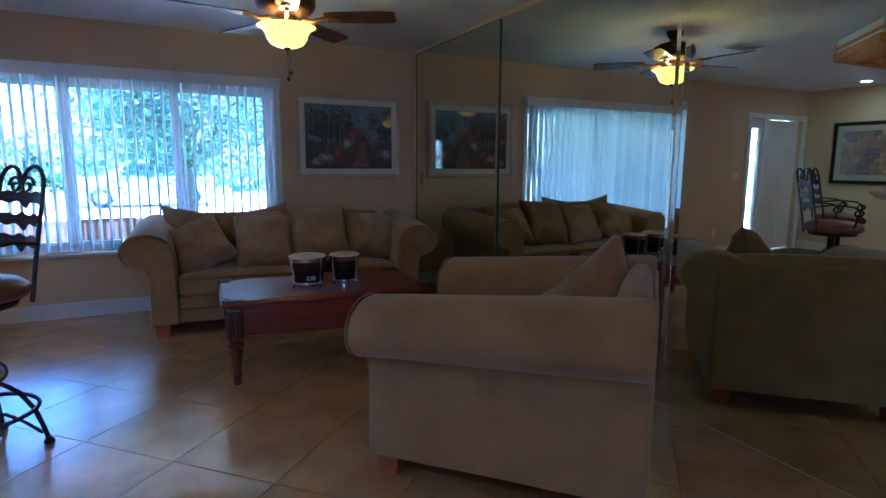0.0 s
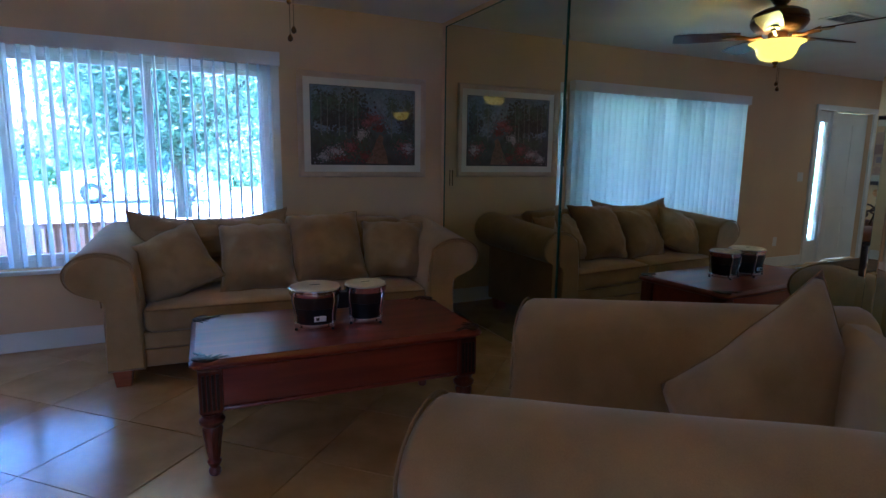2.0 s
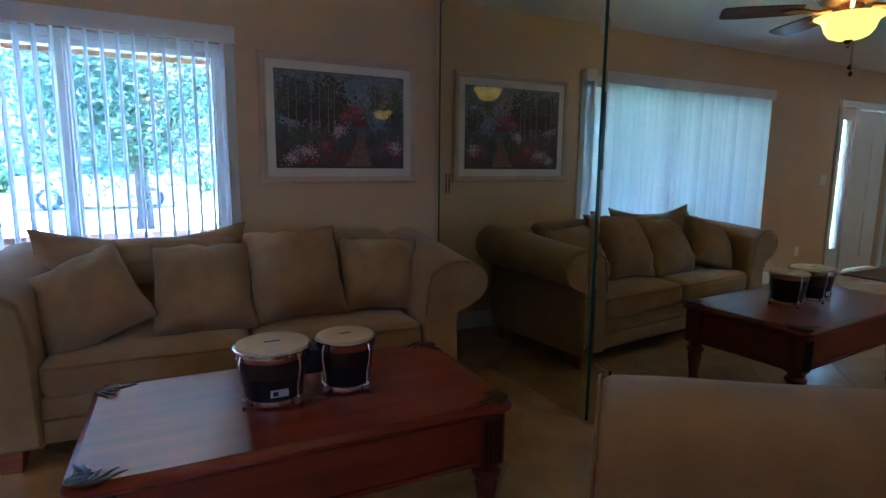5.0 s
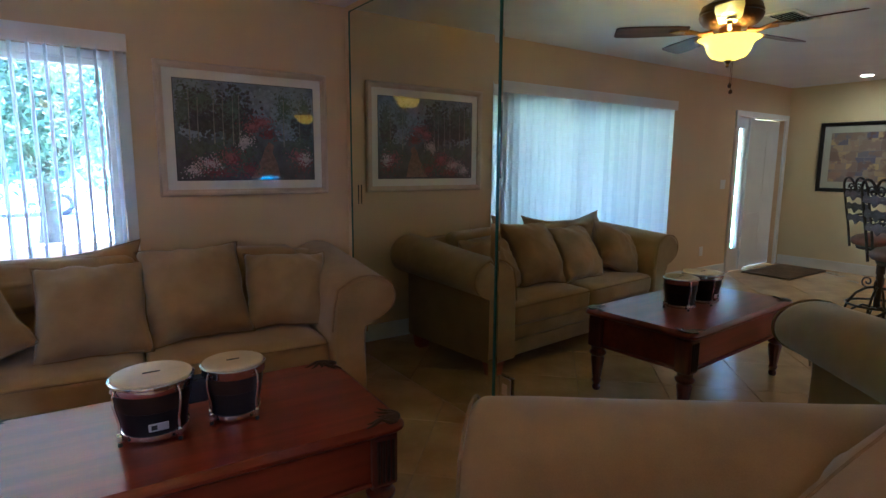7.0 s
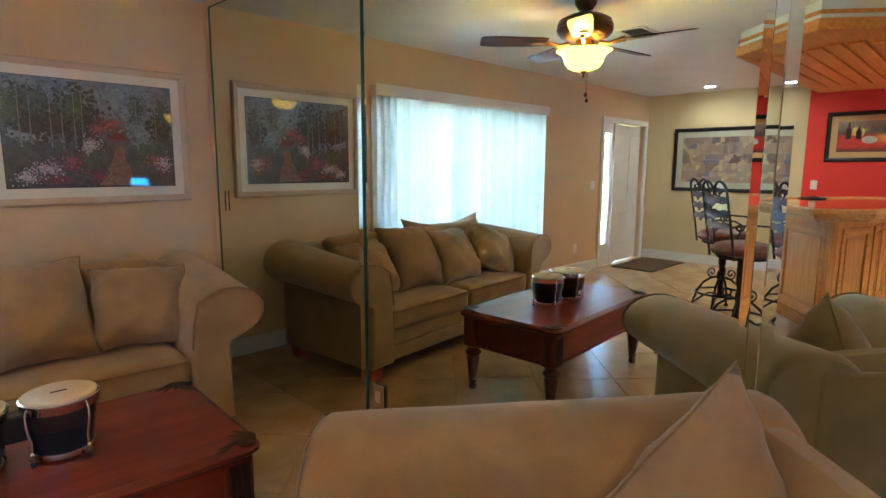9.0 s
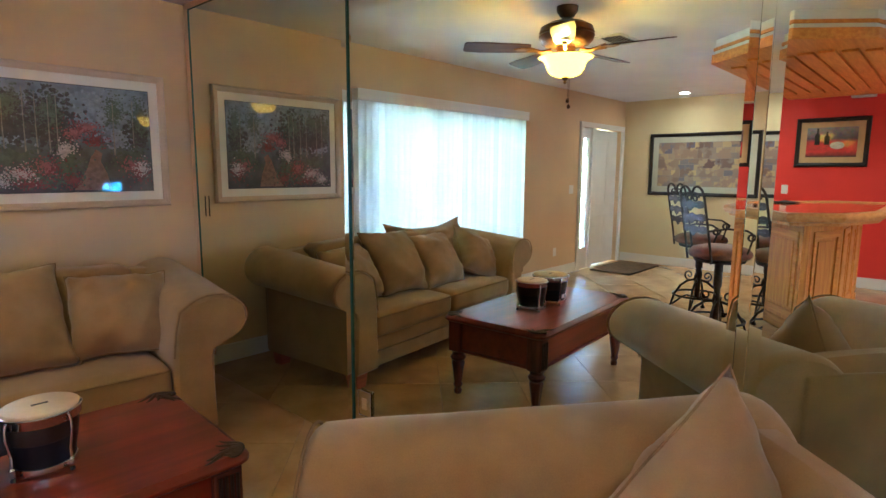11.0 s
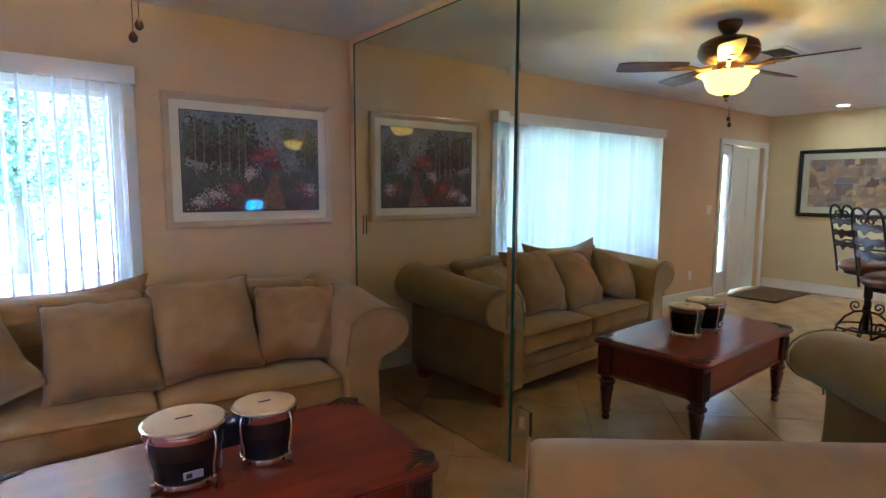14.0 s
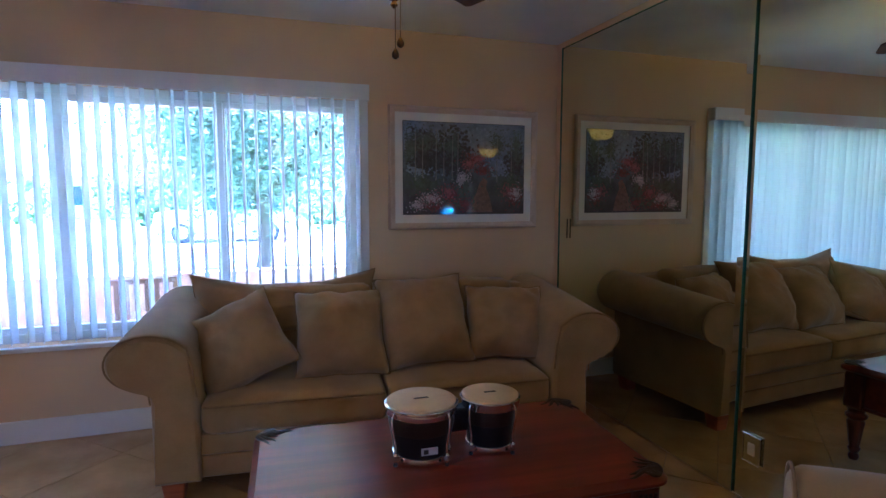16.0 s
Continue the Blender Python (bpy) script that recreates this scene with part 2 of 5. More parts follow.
def painting(name, kind):
    """A printed picture: soft garden shapes or a patchwork of blocks, under glass."""
    m = bpy.data.materials.new(name)
    m.use_nodes = True
    n, l = m.node_tree.nodes, m.node_tree.links
    b = n["Principled BSDF"]
    b.inputs["Roughness"].default_value = 0.5
    b.inputs["Coat Weight"].default_value, b.inputs["Coat Roughness"].default_value = 1.0, 0.0
    tc = n.new("ShaderNodeTexCoord")
    if kind == "blocks":
        prev = None
        for i, (sc, w, h) in enumerate(((1.0, 0.36, 0.21), (1.0, 0.19, 0.125))):
            br = n.new("ShaderNodeTexBrick")
            br.inputs["Scale"].default_value = sc
            br.inputs["Brick Width"].default_value, br.inputs["Row Height"].default_value = w, h
            br.inputs["Mortar Size"].default_value = 0.004
            br.inputs["Color1"].default_value = ((0.36, 0.26, 0.20, 1), (0.55, 0.42, 0.20, 1))[i]
            br.inputs["Color2"].default_value = ((0.12, 0.07, 0.075, 1), (0.15, 0.14, 0.22, 1))[i]
            br.inputs["Mortar"].default_value = (0.30, 0.27, 0.26, 1)
            br.offset = 0.37
            l.new(tc.outputs["UV"], br.inputs["Vector"])
            if prev:
                nz = n.new("ShaderNodeTexNoise")
                nz.inputs["Scale"].default_value = 5.0
                l.new(tc.outputs["UV"], nz.inputs["Vector"])
                rp = n.new("ShaderNodeValToRGB")
                rp.color_ramp.elements[0].position, rp.color_ramp.elements[1].position = 0.46, 0.54
                l.new(nz.outputs["Fac"], rp.inputs[0])
                mxx = n.new("ShaderNodeMixRGB")
                l.new(rp.outputs[0], mxx.inputs[0])
                l.new(prev.outputs[0], mxx.inputs[1])
                l.new(br.outputs[0], mxx.inputs[2])
                l.new(mxx.outputs[0], b.inputs["Base Color"])
            prev = br
        return m
    sx = n.new("ShaderNodeSeparateXYZ")
    l.new(tc.outputs["UV"], sx.inputs[0])
    ramp = n.new("ShaderNodeValToRGB")
    if kind == "garden":
        stops = [(0.0, (0.07, 0.065, 0.075)), (0.28, (0.09, 0.105, 0.11)), (0.5, (0.12, 0.155, 0.18)), (0.72, (0.20, 0.25, 0.31)), (1.0, (0.21, 0.26, 0.34))]
    else:
        stops = [(0.0, (0.05, 0.03, 0.03)), (0.2, (0.58, 0.025, 0.015)), (0.5, (0.48, 0.035, 0.02)), (0.62, (0.10, 0.07, 0.08)), (1.0, (0.30, 0.26, 0.27))]
    el = ramp.color_ramp.elements
    el[0].position, el[0].color = stops[0][0], (*stops[0][1], 1)
    el[1].position, el[1].color = stops[-1][0], (*stops[-1][1], 1)
    for p, c in stops[1:-1]:
        e = el.new(p)
        e.color = (*c, 1)
    l.new(sx.outputs[1], ramp.inputs[0])
    nz = n.new("ShaderNodeTexNoise")
    nz.inputs["Scale"].default_value, nz.inputs["Detail"].default_value = 9.0, 8.0
    l.new(tc.outputs["UV"], nz.inputs["Vector"])
    mx1 = n.new("ShaderNodeMixRGB")
    mx1.blend_type = "OVERLAY"
    mx1.inputs[0].default_value = 0.8
    l.new(ramp.outputs[0], mx1.inputs[1])
    l.new(nz.outputs["Color" if kind != "garden" else "Fac"], mx1.inputs[2])
    l.new(mx1.outputs[0], b.inputs["Base Color"])
    return m


M["garden"] = painting("garden_print", "garden")
M["blocks"] = painting("patchwork_print", "blocks")
M["cafe"] = painting("red_cafe_print", "cafe")


def flat(name, c):
    m = material(name, c, 0.5, vary=0.25, scale=40, fine=200, bump=0.0, coat=1.0)
    m.node_tree.nodes["Principled BSDF"].inputs["Coat Roughness"].default_value = 0.0
    return m


M["p_tree"] = flat("painted_tree_green", (0.115, 0.155, 0.13))
M["p_dark"] = flat("painted_dark_wood", (0.075, 0.075, 0.085))
M["p_trunk"] = flat("painted_trunk", (0.27, 0.27, 0.25))
M["p_path"] = flat("painted_path_rose", (0.25, 0.155, 0.12))
M["p_white"] = flat("painted_white_flowers", (0.56, 0.50, 0.53))
M["p_pink"] = flat("painted_pink_flowers", (0.36, 0.14, 0.16))
M["p_red"] = flat("painted_red_flowers", (0.21, 0.06, 0.07))
M["p_leaf"] = flat("painted_foliage", (0.10, 0.135, 0.11))
M["p_mist"] = flat("painted_mist", (0.27, 0.33, 0.43))

# ---- shape helpers ----


def part(name, bm, mat, parent=None, label="", smooth=None):
    """Link a bmesh as one mesh object under a thing or a part."""
    me = bpy.data.meshes.new(name)
    bmesh.ops.recalc_face_normals(bm, faces=bm.faces)
    bm.to_mesh(me)
    bm.free()
    me.materials.append(mat)
    if smooth is not None:
        for p in me.polygons:
            p.use_smooth = True
        me.set_sharp_from_angle(angle=radians(smooth))
    ob = new(name, me)
    ob.parent = parent
    if label:
        ob["label"] = label
    return ob


def thing(name, label, category, m=None, group="", kind=""):
    ob = new(name)
    ob.empty_display_size = 0.1
    if m is not None:
        ob.matrix_basis = m
    return tagged(ob, label, category, group, kind)


def box(bm, x0, x1, y0, y1, z0, z1, bevel=0.0, seg=2, m=None):
    b2 = bmesh.new()
    bmesh.ops.create_cube(b2, size=1)
    for v in b2.verts:
        v.co = Vector(((x0 + x1) / 2 + v.co.x * (x1 - x0), (y0 + y1) / 2 + v.co.y * (y1 - y0), (z0 + z1) / 2 + v.co.z * (z1 - z0)))
    if bevel:
        bmesh.ops.bevel(b2, geom=b2.edges[:], offset=bevel, segments=seg, profile=0.5, affect="EDGES")
    if m is not None:
        b2.transform(m)
    me = bpy.data.meshes.new("tmp")
    b2.to_mesh(me)
    b2.free()
    bm.from_mesh(me)
    bpy.data.meshes.remove(me)
    return bm


def boxed(x0, x1, y0, y1, z0, z1, bevel=0.0, seg=2, m=None):
    return box(bmesh.new(), x0, x1, y0, y1, z0, z1, bevel, seg, m)


def lathe(bm, profile, seg=24, at=(0, 0, 0), flute=None):
    """Turn (radius, height) pairs round the z axis. flute: (count, depth, z0, z1)."""
    rings = []
    for r, z in profile:
        ring = []
        for i in range(seg):
            a = 2 * math.pi * i / seg
            rr = r
            if flute and flute[2] <= z <= flute[3]:
                rr = r * (1 - flute[1] * (0.5 + 0.5 * math.cos(flute[0] * a)))
            ring.append(bm.verts.new((at[0] + rr * math.cos(a), at[1] + rr * math.sin(a), at[2] + z)))
        rings.append(ring)
    for a, b in zip(rings, rings[1:]):
        for i in range(seg):
            bm.faces.new((a[i], a[(i + 1) % seg], b[(i + 1) % seg], b[i]))
    bm.faces.new(rings[0][::-1])
    bm.faces.new(rings[-1])
    return bm


def turned(profile, seg=24, at=(0, 0, 0), flute=None):
    return lathe(bmesh.new(), profile, seg, at, flute)


def tube(bm, pts, r, seg=8, closed=False):
    pts = [Vector(p) for p in pts]
    n = len(pts)
    rings, up = [], None
    for i, p in enumerate(pts):
        if closed:
            d = pts[(i + 1) % n] - pts[i - 1]
        else:
            d = pts[min(i + 1, n - 1)] - pts[max(i - 1, 0)]
        d.normalize()
        if up is None:
            up = d.orthogonal().normalized()
        up = (up - d * up.dot(d)).normalized()
        side = d.cross(up)
        rad = r[i] if isinstance(r, (list, tuple)) else r
        rings.append([bm.verts.new(p + rad * (math.cos(2 * math.pi * k / seg) * up + math.sin(2 * math.pi * k / seg) * side)) for k in range(seg)])
    pairs = list(zip(rings, rings[1:]))
    if closed:
        pairs.append((rings[-1], rings[0]))
    for a, b in pairs:
        for k in range(seg):
            bm.faces.new((a[k], a[(k + 1) % seg], b[(k + 1) % seg], b[k]))
    if not closed:
        bm.faces.new(rings[0][::-1])
        bm.faces.new(rings[-1])
    return bm


def tubed(pts, r, seg=8, closed=False):
    return tube(bmesh.new(), pts, r, seg, closed)


def prism(bm, outline, z0, z1, bevel=0.0):
    b2 = bmesh.new()
    lo = [b2.verts.new((x, y, z0)) for x, y in outline]
    hi = [b2.verts.new((x, y, z1)) for x, y in outline]
    k = len(outline)
    b2.faces.new(lo[::-1])
    b2.faces.new(hi)
    for i in range(k):
        b2.faces.new((lo[i], lo[(i + 1) % k], hi[(i + 1) % k], hi[i]))
    if bevel:
        bmesh.ops.bevel(b2, geom=b2.edges[:], offset=bevel, segments=2, profile=0.5, affect="EDGES")
    me = bpy.data.meshes.new("tmp")
    b2.to_mesh(me)
    b2.free()
    bm.from_mesh(me)
    bpy.data.meshes.remove(me)
    return bm


def prismed(outline, z0, z1, bevel=0.0):
    return prism(bmesh.new(), outline, z0, z1, bevel)


def arc(cx, cy, r, a0, a1, n, ry=None):
    return [(cx + r * math.cos(radians(a0 + (a1 - a0) * i / n)), cy + (ry or r) * math.sin(radians(a0 + (a1 - a0) * i / n))) for i in range(n + 1)]


def spiral(cx, cz, r0, r1, a0, turns, n=18):
    return [(cx + (r0 + (r1 - r0) * i / n) * math.cos(a0 + turns * 2 * math.pi * i / n), cz + (r0 + (r1 - r0) * i / n) * math.sin(a0 + turns * 2 * math.pi * i / n)) for i in range(n + 1)]


# ---- setting ----
H, XL, YB = 2.45, -6.73, -9.2


def wall_with_holes(name, mat, axis, place, thick, a0, a1, z0, z1, holes):
    """A wall along x (axis 0) or y (axis 1), its room face at place, with rectangular holes (a0, a1, z0, z1)."""
    bm = bmesh.new()
    cuts = sorted({a0, a1, *[h[0] for h in holes], *[h[1] for h in holes]})
    for c0, c1 in zip(cuts, cuts[1:]):
        zs = [(z0, z1)]
        for h in holes:
            if h[0] <= c0 and c1 <= h[1]:
                zs = [(z0, h[2]), (h[3], z1)]
        for s0, s1 in zs:
            if s1 - s0 > 1e-4:
                if axis == 0:
                    box(bm, c0, c1, min(place, place + thick), max(place, place + thick), s0, s1)
                else:
                    box(bm, min(place, place + thick), max(place, place + thick), c0, c1, s0, s1)
    bmesh.ops.remove_doubles(bm, verts=bm.verts, dist=1e-5)
    return tagged(part(name, bm, mat), kind="structure")


WIN = (-3.90, -1.43, 0.55, 2.00)
DOOR = (-6.60, -5.38, 0.0, 2.0)
wall_with_holes("wall_window", M["wall"], 0, 0.0, 0.22, XL - 0.2, 0.25, -0.1, H, [WIN, DOOR])
wall_with_holes("wall_mirror", M["wall"], 1, 0.012, 0.238, YB - 0.2, 0.0, -0.1, H, [])
wall_with_holes("wall_cream", M["cream"], 1, XL, -0.2, -2.09, 0.0, -0.1, H, [])
wall_with_holes("wall_red", M["red"], 1, XL, -0.2, YB - 0.2, -2.09, -0.1, H, [])
PATIO = (-2.62, -2.17, 0.84, 1.13)
wall_with_holes("wall_back", M["wall"], 0, YB, -0.2, XL, 0.012, -0.1, H, [(-4.90, -4.40, 0.10, 2.04), PATIO])
tagged(part("ceiling", boxed(XL - 0.2, 0.25, YB - 0.2, 0.22, H, H + 0.12), M["ceiling"]), kind="structure")
floor = tagged(part("floor", boxed(XL - 0.2, 0.25, YB - 0.2, 0.22, -0.10, -0.004), M["grout"]), "beige tiles laid diagonally with thin dark grout", kind="structure")


def baseboard(x0, x1, y0, y1):
    bm = boxed(x0, x1, y0, y1, 0.0, 0.13, 0.004)
    return tagged(part("baseboard", bm, M["white"]), kind="structure")


baseboard(-5.31, -0.02, -0.016, 0.0)
baseboard(XL, XL + 0.016, -9.0, -0.02)
baseboard(-0.006, 0.012, YB, -5.3)

# window frame, sill, panes
win = thing("window_1", "white three-panel aluminium window", "window", kind="structure")
x0, x1, z0, z1 = WIN
fr = bmesh.new()
for a, b, c, d in ((x0, x1, z1 - 0.05, z1), (x0, x1, z0, z0 + 0.05), (x0, x0 + 0.05, z0 + 0.05, z1 - 0.05), (x1 - 0.05, x1, z0 + 0.05, z1 - 0.05)):
    box(fr, a, b, 0.08, 0.16, c, d, 0.004)
part("window_frame", fr, M["white"], win)
for mx_ in (-3.105, -2.265):
    part("mullion", boxed(mx_ - 0.021, mx_ + 0.021, 0.075, 0.165, z0 + 0.05, z1 - 0.05, 0.005), M["white"], win)
part("window_sill", boxed(x0 - 0.03, x1 + 0.03, -0.035, 0.08, z0 - 0.03, z0 - 0.001, 0.006), M["white"], win)
for a, b in ((x0 + 0.05, -3.1265), (-3.0835, -2.2865), (-2.2435, x1 - 0.05)):
    sash = bmesh.new()
    for p, q_, r_, s_ in ((a, b, z1 - 0.085, z1 - 0.05), (a, b, z0 + 0.05, z0 + 0.085), (a, a + 0.013, z0 + 0.085, z1 - 0.085), (b - 0.013, b, z0 + 0.085, z1 - 0.085)):
        box(sash, p, q_, 0.10, 0.14, r_, s_, 0.003)
    part("sash", sash, M["white"], win)
    pane = part("pane", boxed(a + 0.01, b - 0.01, 0.118, 0.122, z0 + 0.08, z1 - 0.08), M["glass"], win)
    pane.visible_shadow = False
casing = bmesh.new()
box(casing, x1 + 0.001, x1 + 0.058, -0.018, -0.001, z0 - 0.03, 2.07, 0.003)
box(casing, x0 - 0.058, x0 - 0.001, -0.018, -0.001, z0 - 0.03, 2.07, 0.003)
part("casing", casing, M["white"], win)

# vertical blind
blind = thing("vertical_blind", "white vinyl vertical blind with slats turned open", "window blind", pose(-2.66, -0.075, 0))
part("valance", boxed(-1.28, 1.285, -0.012, -0.002, 1.978, 2.076, 0.003), M["white"], blind)
part("valance_return", boxed(1.273, 1.285, -0.001, 0.073, 1.978, 2.076, 0.003), M["white"], blind)
part("valance_return", boxed(-1.28, -1.268, -0.001, 0.073, 1.978, 2.076, 0.003), M["white"], blind)
part("head_rail", boxed(-1.25, 1.25, 0.012, 0.05, 2.005, 2.04, 0.003), M["white"], blind)
sb = bmesh.new()
prof = [(-0.0445 + 0.089 * i / 6, 0.015 * (1 - ((i - 3) / 3) ** 2)) for i in range(7)]
front = [[sb.verts.new((px, py, z)) for px, py in prof] for z in (0.575, 2.0)]
back = [[sb.verts.new((px, py + 0.0012, z)) for px, py in prof] for z in (0.575, 2.0)]
for i in range(6):
    sb.faces.new((front[0][i], front[0][i + 1], front[1][i + 1], front[1][i]))
    sb.faces.new((back[0][i + 1], back[0][i], back[1][i], back[1][i + 1]))
first = part("slat", sb, M["slat"], blind, smooth=40)
turn = random.Random(4)
for i in range(33):
    o = first if i == 0 else first.copy()
    if i:
        scene.collection.objects.link(o)
    o.location = (-1.205 + 0.0757 * i, 0.03, 0)
    o.rotation_euler = (0, 0, radians(86.0 + turn.uniform(-2.0, 2.0)))
wand = part("wand", tubed([(1.22, -0.03, 1.95), (1.22, -0.03, 1.1)], 0.004), M["plastic"], blind)

# front door with sidelight
door = thing("door_1", "white panelled front door with a narrow sidelight", "door", kind="structure")
trim = bmesh.new()
box(trim, -6.675, -6.6, -0.03, -0.001, 0, 2.0, 0.005)
box(trim, -5.38, -5.305, -0.03, -0.001, 0, 2.0, 0.005)
box(trim, -6.675, -5.305, -0.03, -0.001, 2.0, 2.07, 0.005)
part("casing", trim, M["white"], door)
part("mullion", boxed(-5.80, -5.70, 0.0, 0.10, 0.0, 1.998, 0.005), M["white"], door)
lower = bmesh.new()
box(lower, -5.70, -5.385, 0.03, 0.09, 0.0, 0.30, 0.004)
box(lower, -5.70, -5.385, 0.03, 0.09, 1.86, 1.998, 0.004)
box(lower, -5.44, -5.385, 0.03, 0.09, 0.30, 1.86, 0.004)
box(lower, -5.70, -5.65, 0.03, 0.09, 0.30, 1.86, 0.004)
part("sidelight_frame", lower, M["white"], door)
sp = part("sidelight_pane", boxed(-5.655, -5.435, 0.055, 0.061, 0.295, 1.865), M["glass"], door)
sp.visible_shadow = False
leaf = part("door_leaf", boxed(-6.595, -5.805, 0.055, 0.10, 0.012, 1.99, 0.004), M["white"], door)
for pz0, pz1 in ((0.15, 0.75), (0.9, 1.85)):
    for px in (-6.5, -6.13):
        part("door_panel", boxed(px, px + 0.25, 0.047, 0.056, pz0, pz1, 0.006), M["white"], leaf)

# small opening in the back wall, sized to the bright patch reflected in the print
pd = thing("window_2", "unseen white framed opening sized for the bright patch reflected in the print", "window", kind="structure")
fr = bmesh.new()
for a, b, c, d in ((-2.62, -2.17, 1.10, 1.13), (-2.62, -2.17, 0.84, 0.87), (-2.62, -2.59, 0.87, 1.10), (-2.20, -2.17, 0.87, 1.10)):
    box(fr, a, b, YB - 0.15, YB - 0.07, c, d, 0.004)
part("window_frame", fr, M["white"], pd)
o = part("pane", boxed(-2.59, -2.20, YB - 0.112, YB - 0.108, 0.87, 1.10), M["glass"], pd)
o.visible_shadow = False

# unseen tall narrow window in the back wall, added to hold the fill light
slim = thing("window_3", "unseen tall narrow window added in the back wall for a fill light", "window", kind="structure")
fr = bmesh.new()
for a, b, c, d in ((-4.90, -4.40, 2.0, 2.04), (-4.90, -4.40, 0.10, 0.14), (-4.90, -4.87, 0.14, 2.0), (-4.43, -4.40, 0.14, 2.0)):
    box(fr, a, b, YB - 0.16, YB - 0.08, c, d, 0.004)
part("window_frame", fr, M["white"], slim)
o = part("pane", boxed(-4.87, -4.43, YB - 0.122, YB - 0.118, 0.14, 2.0), M["glass"], slim)
o.visible_shadow = False

# ---- mirror wall ----
mirror = thing("wall_mirror_panels", "floor-to-ceiling mirror with green glass edges along the wall", "mirror")


def mirror_panel(y0, y1, x, bevel):
    """A mirror sheet facing -x whose long edges are cut to a slope."""
    bm = bmesh.new()
    za, zb, d = 0.012, 2.402, 0.0022
    ys = [y0, y0 + bevel, y1 - bevel, y1]
    xs = [x + d, x, x, x + d]
    cols = [[bm.verts.new((xx, yy, z)) for z in (za, zb)] for xx, yy in zip(xs, ys)]
    for a, b in zip(cols, cols[1:]):
        bm.faces.new((a[0], b[0], b[1], a[1]))
    pan = part("mirror_panel", bm, M["mirror"], mirror)
    eb = boxed(x + d + 0.0005, 0.0115, y0, y1, za, zb)
    part("glass_edge", eb, M["mirror_edge"], pan)
    return pan


mirror_panel(-1.685, -0.082, -0.0045, 0.034)
mirror_panel(-3.402, -1.69, 0.001, 0.024)
mirror_panel(-3.436, -3.4025, 0.001, 0.002)
mirror_panel(-5.12, -3.4365, 0.001, 0.032)
part("edge_strip", boxed(-0.0055, 0.0005, -1.6885, -1.6855, 0.012, 2.402), M["mirror_edge"], mirror)
part("edge_strip", boxed(-0.0065, 0.011, -0.0815, -0.073, 0.012, 2.402), M["mirror_edge"], mirror)
part("edge_strip", boxed(-0.0065, 0.011, -1.685, -0.0735, 2.4025, 2.409), M["mirror_edge"], mirror)
tm = bmesh.new()
box(tm, -0.006, 0.012, -5.14, -0.02, 2.41, 2.448, 0.002)
box(tm, -0.006, 0.012, -0.072, -0.018, 0.0, 2.409, 0.002)
tagged(part("trim", tm, M["wall"]), kind="structure")
outlet = thing("outlet_plate", "clear mirrored outlet cover on the mirror wall", "outlet")
part("plate", boxed(-0.010, -0.0015, -1.83, -1.745, 0.20, 0.325, 0.003), M["mirror"], outlet)
part("rim", tubed([(-0.010, -1.832, 0.198), (-0.010, -1.743, 0.198), (-0.010, -1.743, 0.327), (-0.010, -1.832, 0.327)], 0.003, 6, True), M["chrome"], outlet)
part("socket", boxed(-0.013, -0.0102, -1.805, -1.77, 0.235, 0.29, 0.003), M["frame_tan"], outlet)
pull = thing("mirror_finger_pull", "small dark slot pull on the mirror panel", "pull")
part("slot", boxed(-0.019, -0.0145, -0.216, -0.206, 1.09, 1.225, 0.002), M["dark"], pull)

# ---- upholstery ----


def arm_outline(side):
    """Scroll arm seen from the front: (x outward from the seat edge, z)."""
    pts = [(0.0, 0.10), (0.0, 0.50), (0.012, 0.62), (0.035, 0.72)]
    pts += [(x, z) for x, z in arc(0.195, 0.662, 0.17, 140, -78, 20, 0.122)]
    pts += [(0.195, 0.525), (0.19, 0.48), (0.19, 0.10)]
    return [(side * x, z) for x, z in pts]


def scroll_arm(side, y0, y1, rise, puff):
    """The arm as rings along its length: rounded ends, rising to the back."""
    out = arm_outline(side)
    bm = bmesh.new()
    rings = []
    n = 14
    stations = [0.0, 0.008, 0.025] + [0.05 + 0.9 * i / n for i in range(n + 1)] + [0.975, 0.992, 1.0]
    cx = side * 0.12
    for s in stations:
        y = y0 + (y1 - y0) * s
        e = min(s, 1 - s)
        shrink = 0.022 * max(0.0, 1 - e / 0.025) ** 2 if e < 0.025 else 0.0
        ring = []
        for x, z in out:
            k = 1 + puff * math.sin(math.pi * s) * (0.5 if z > 0.5 else 0.0)
            lift = rise * s * max(0.0, (z - 0.25) / 0.55)
            dx, dz = x - cx, z - 0.45
            L = max(0.05, math.hypot(dx, dz))
            w = noise.noise(Vector((x * 5, y * 5, z * 5))) * 0.004
            ring.append(bm.verts.new((cx + dx * k - dx / L * (shrink - w), y, max(0.1, 0.45 + dz - dz / L * (shrink - w)) + lift)))
        rings.append(ring)
    k = len(out)
    for a, b in zip(rings, rings[1:]):
        for i in range(k):
            bm.faces.new((a[i], a[(i + 1) % k], b[(i + 1) % k], b[i]))
    for ring in (rings[0], rings[-1]):
        cap = bm.faces.new(ring)
        bmesh.ops.inset_region(bm, faces=[cap], thickness=0.02, depth=0.004)
    return bm


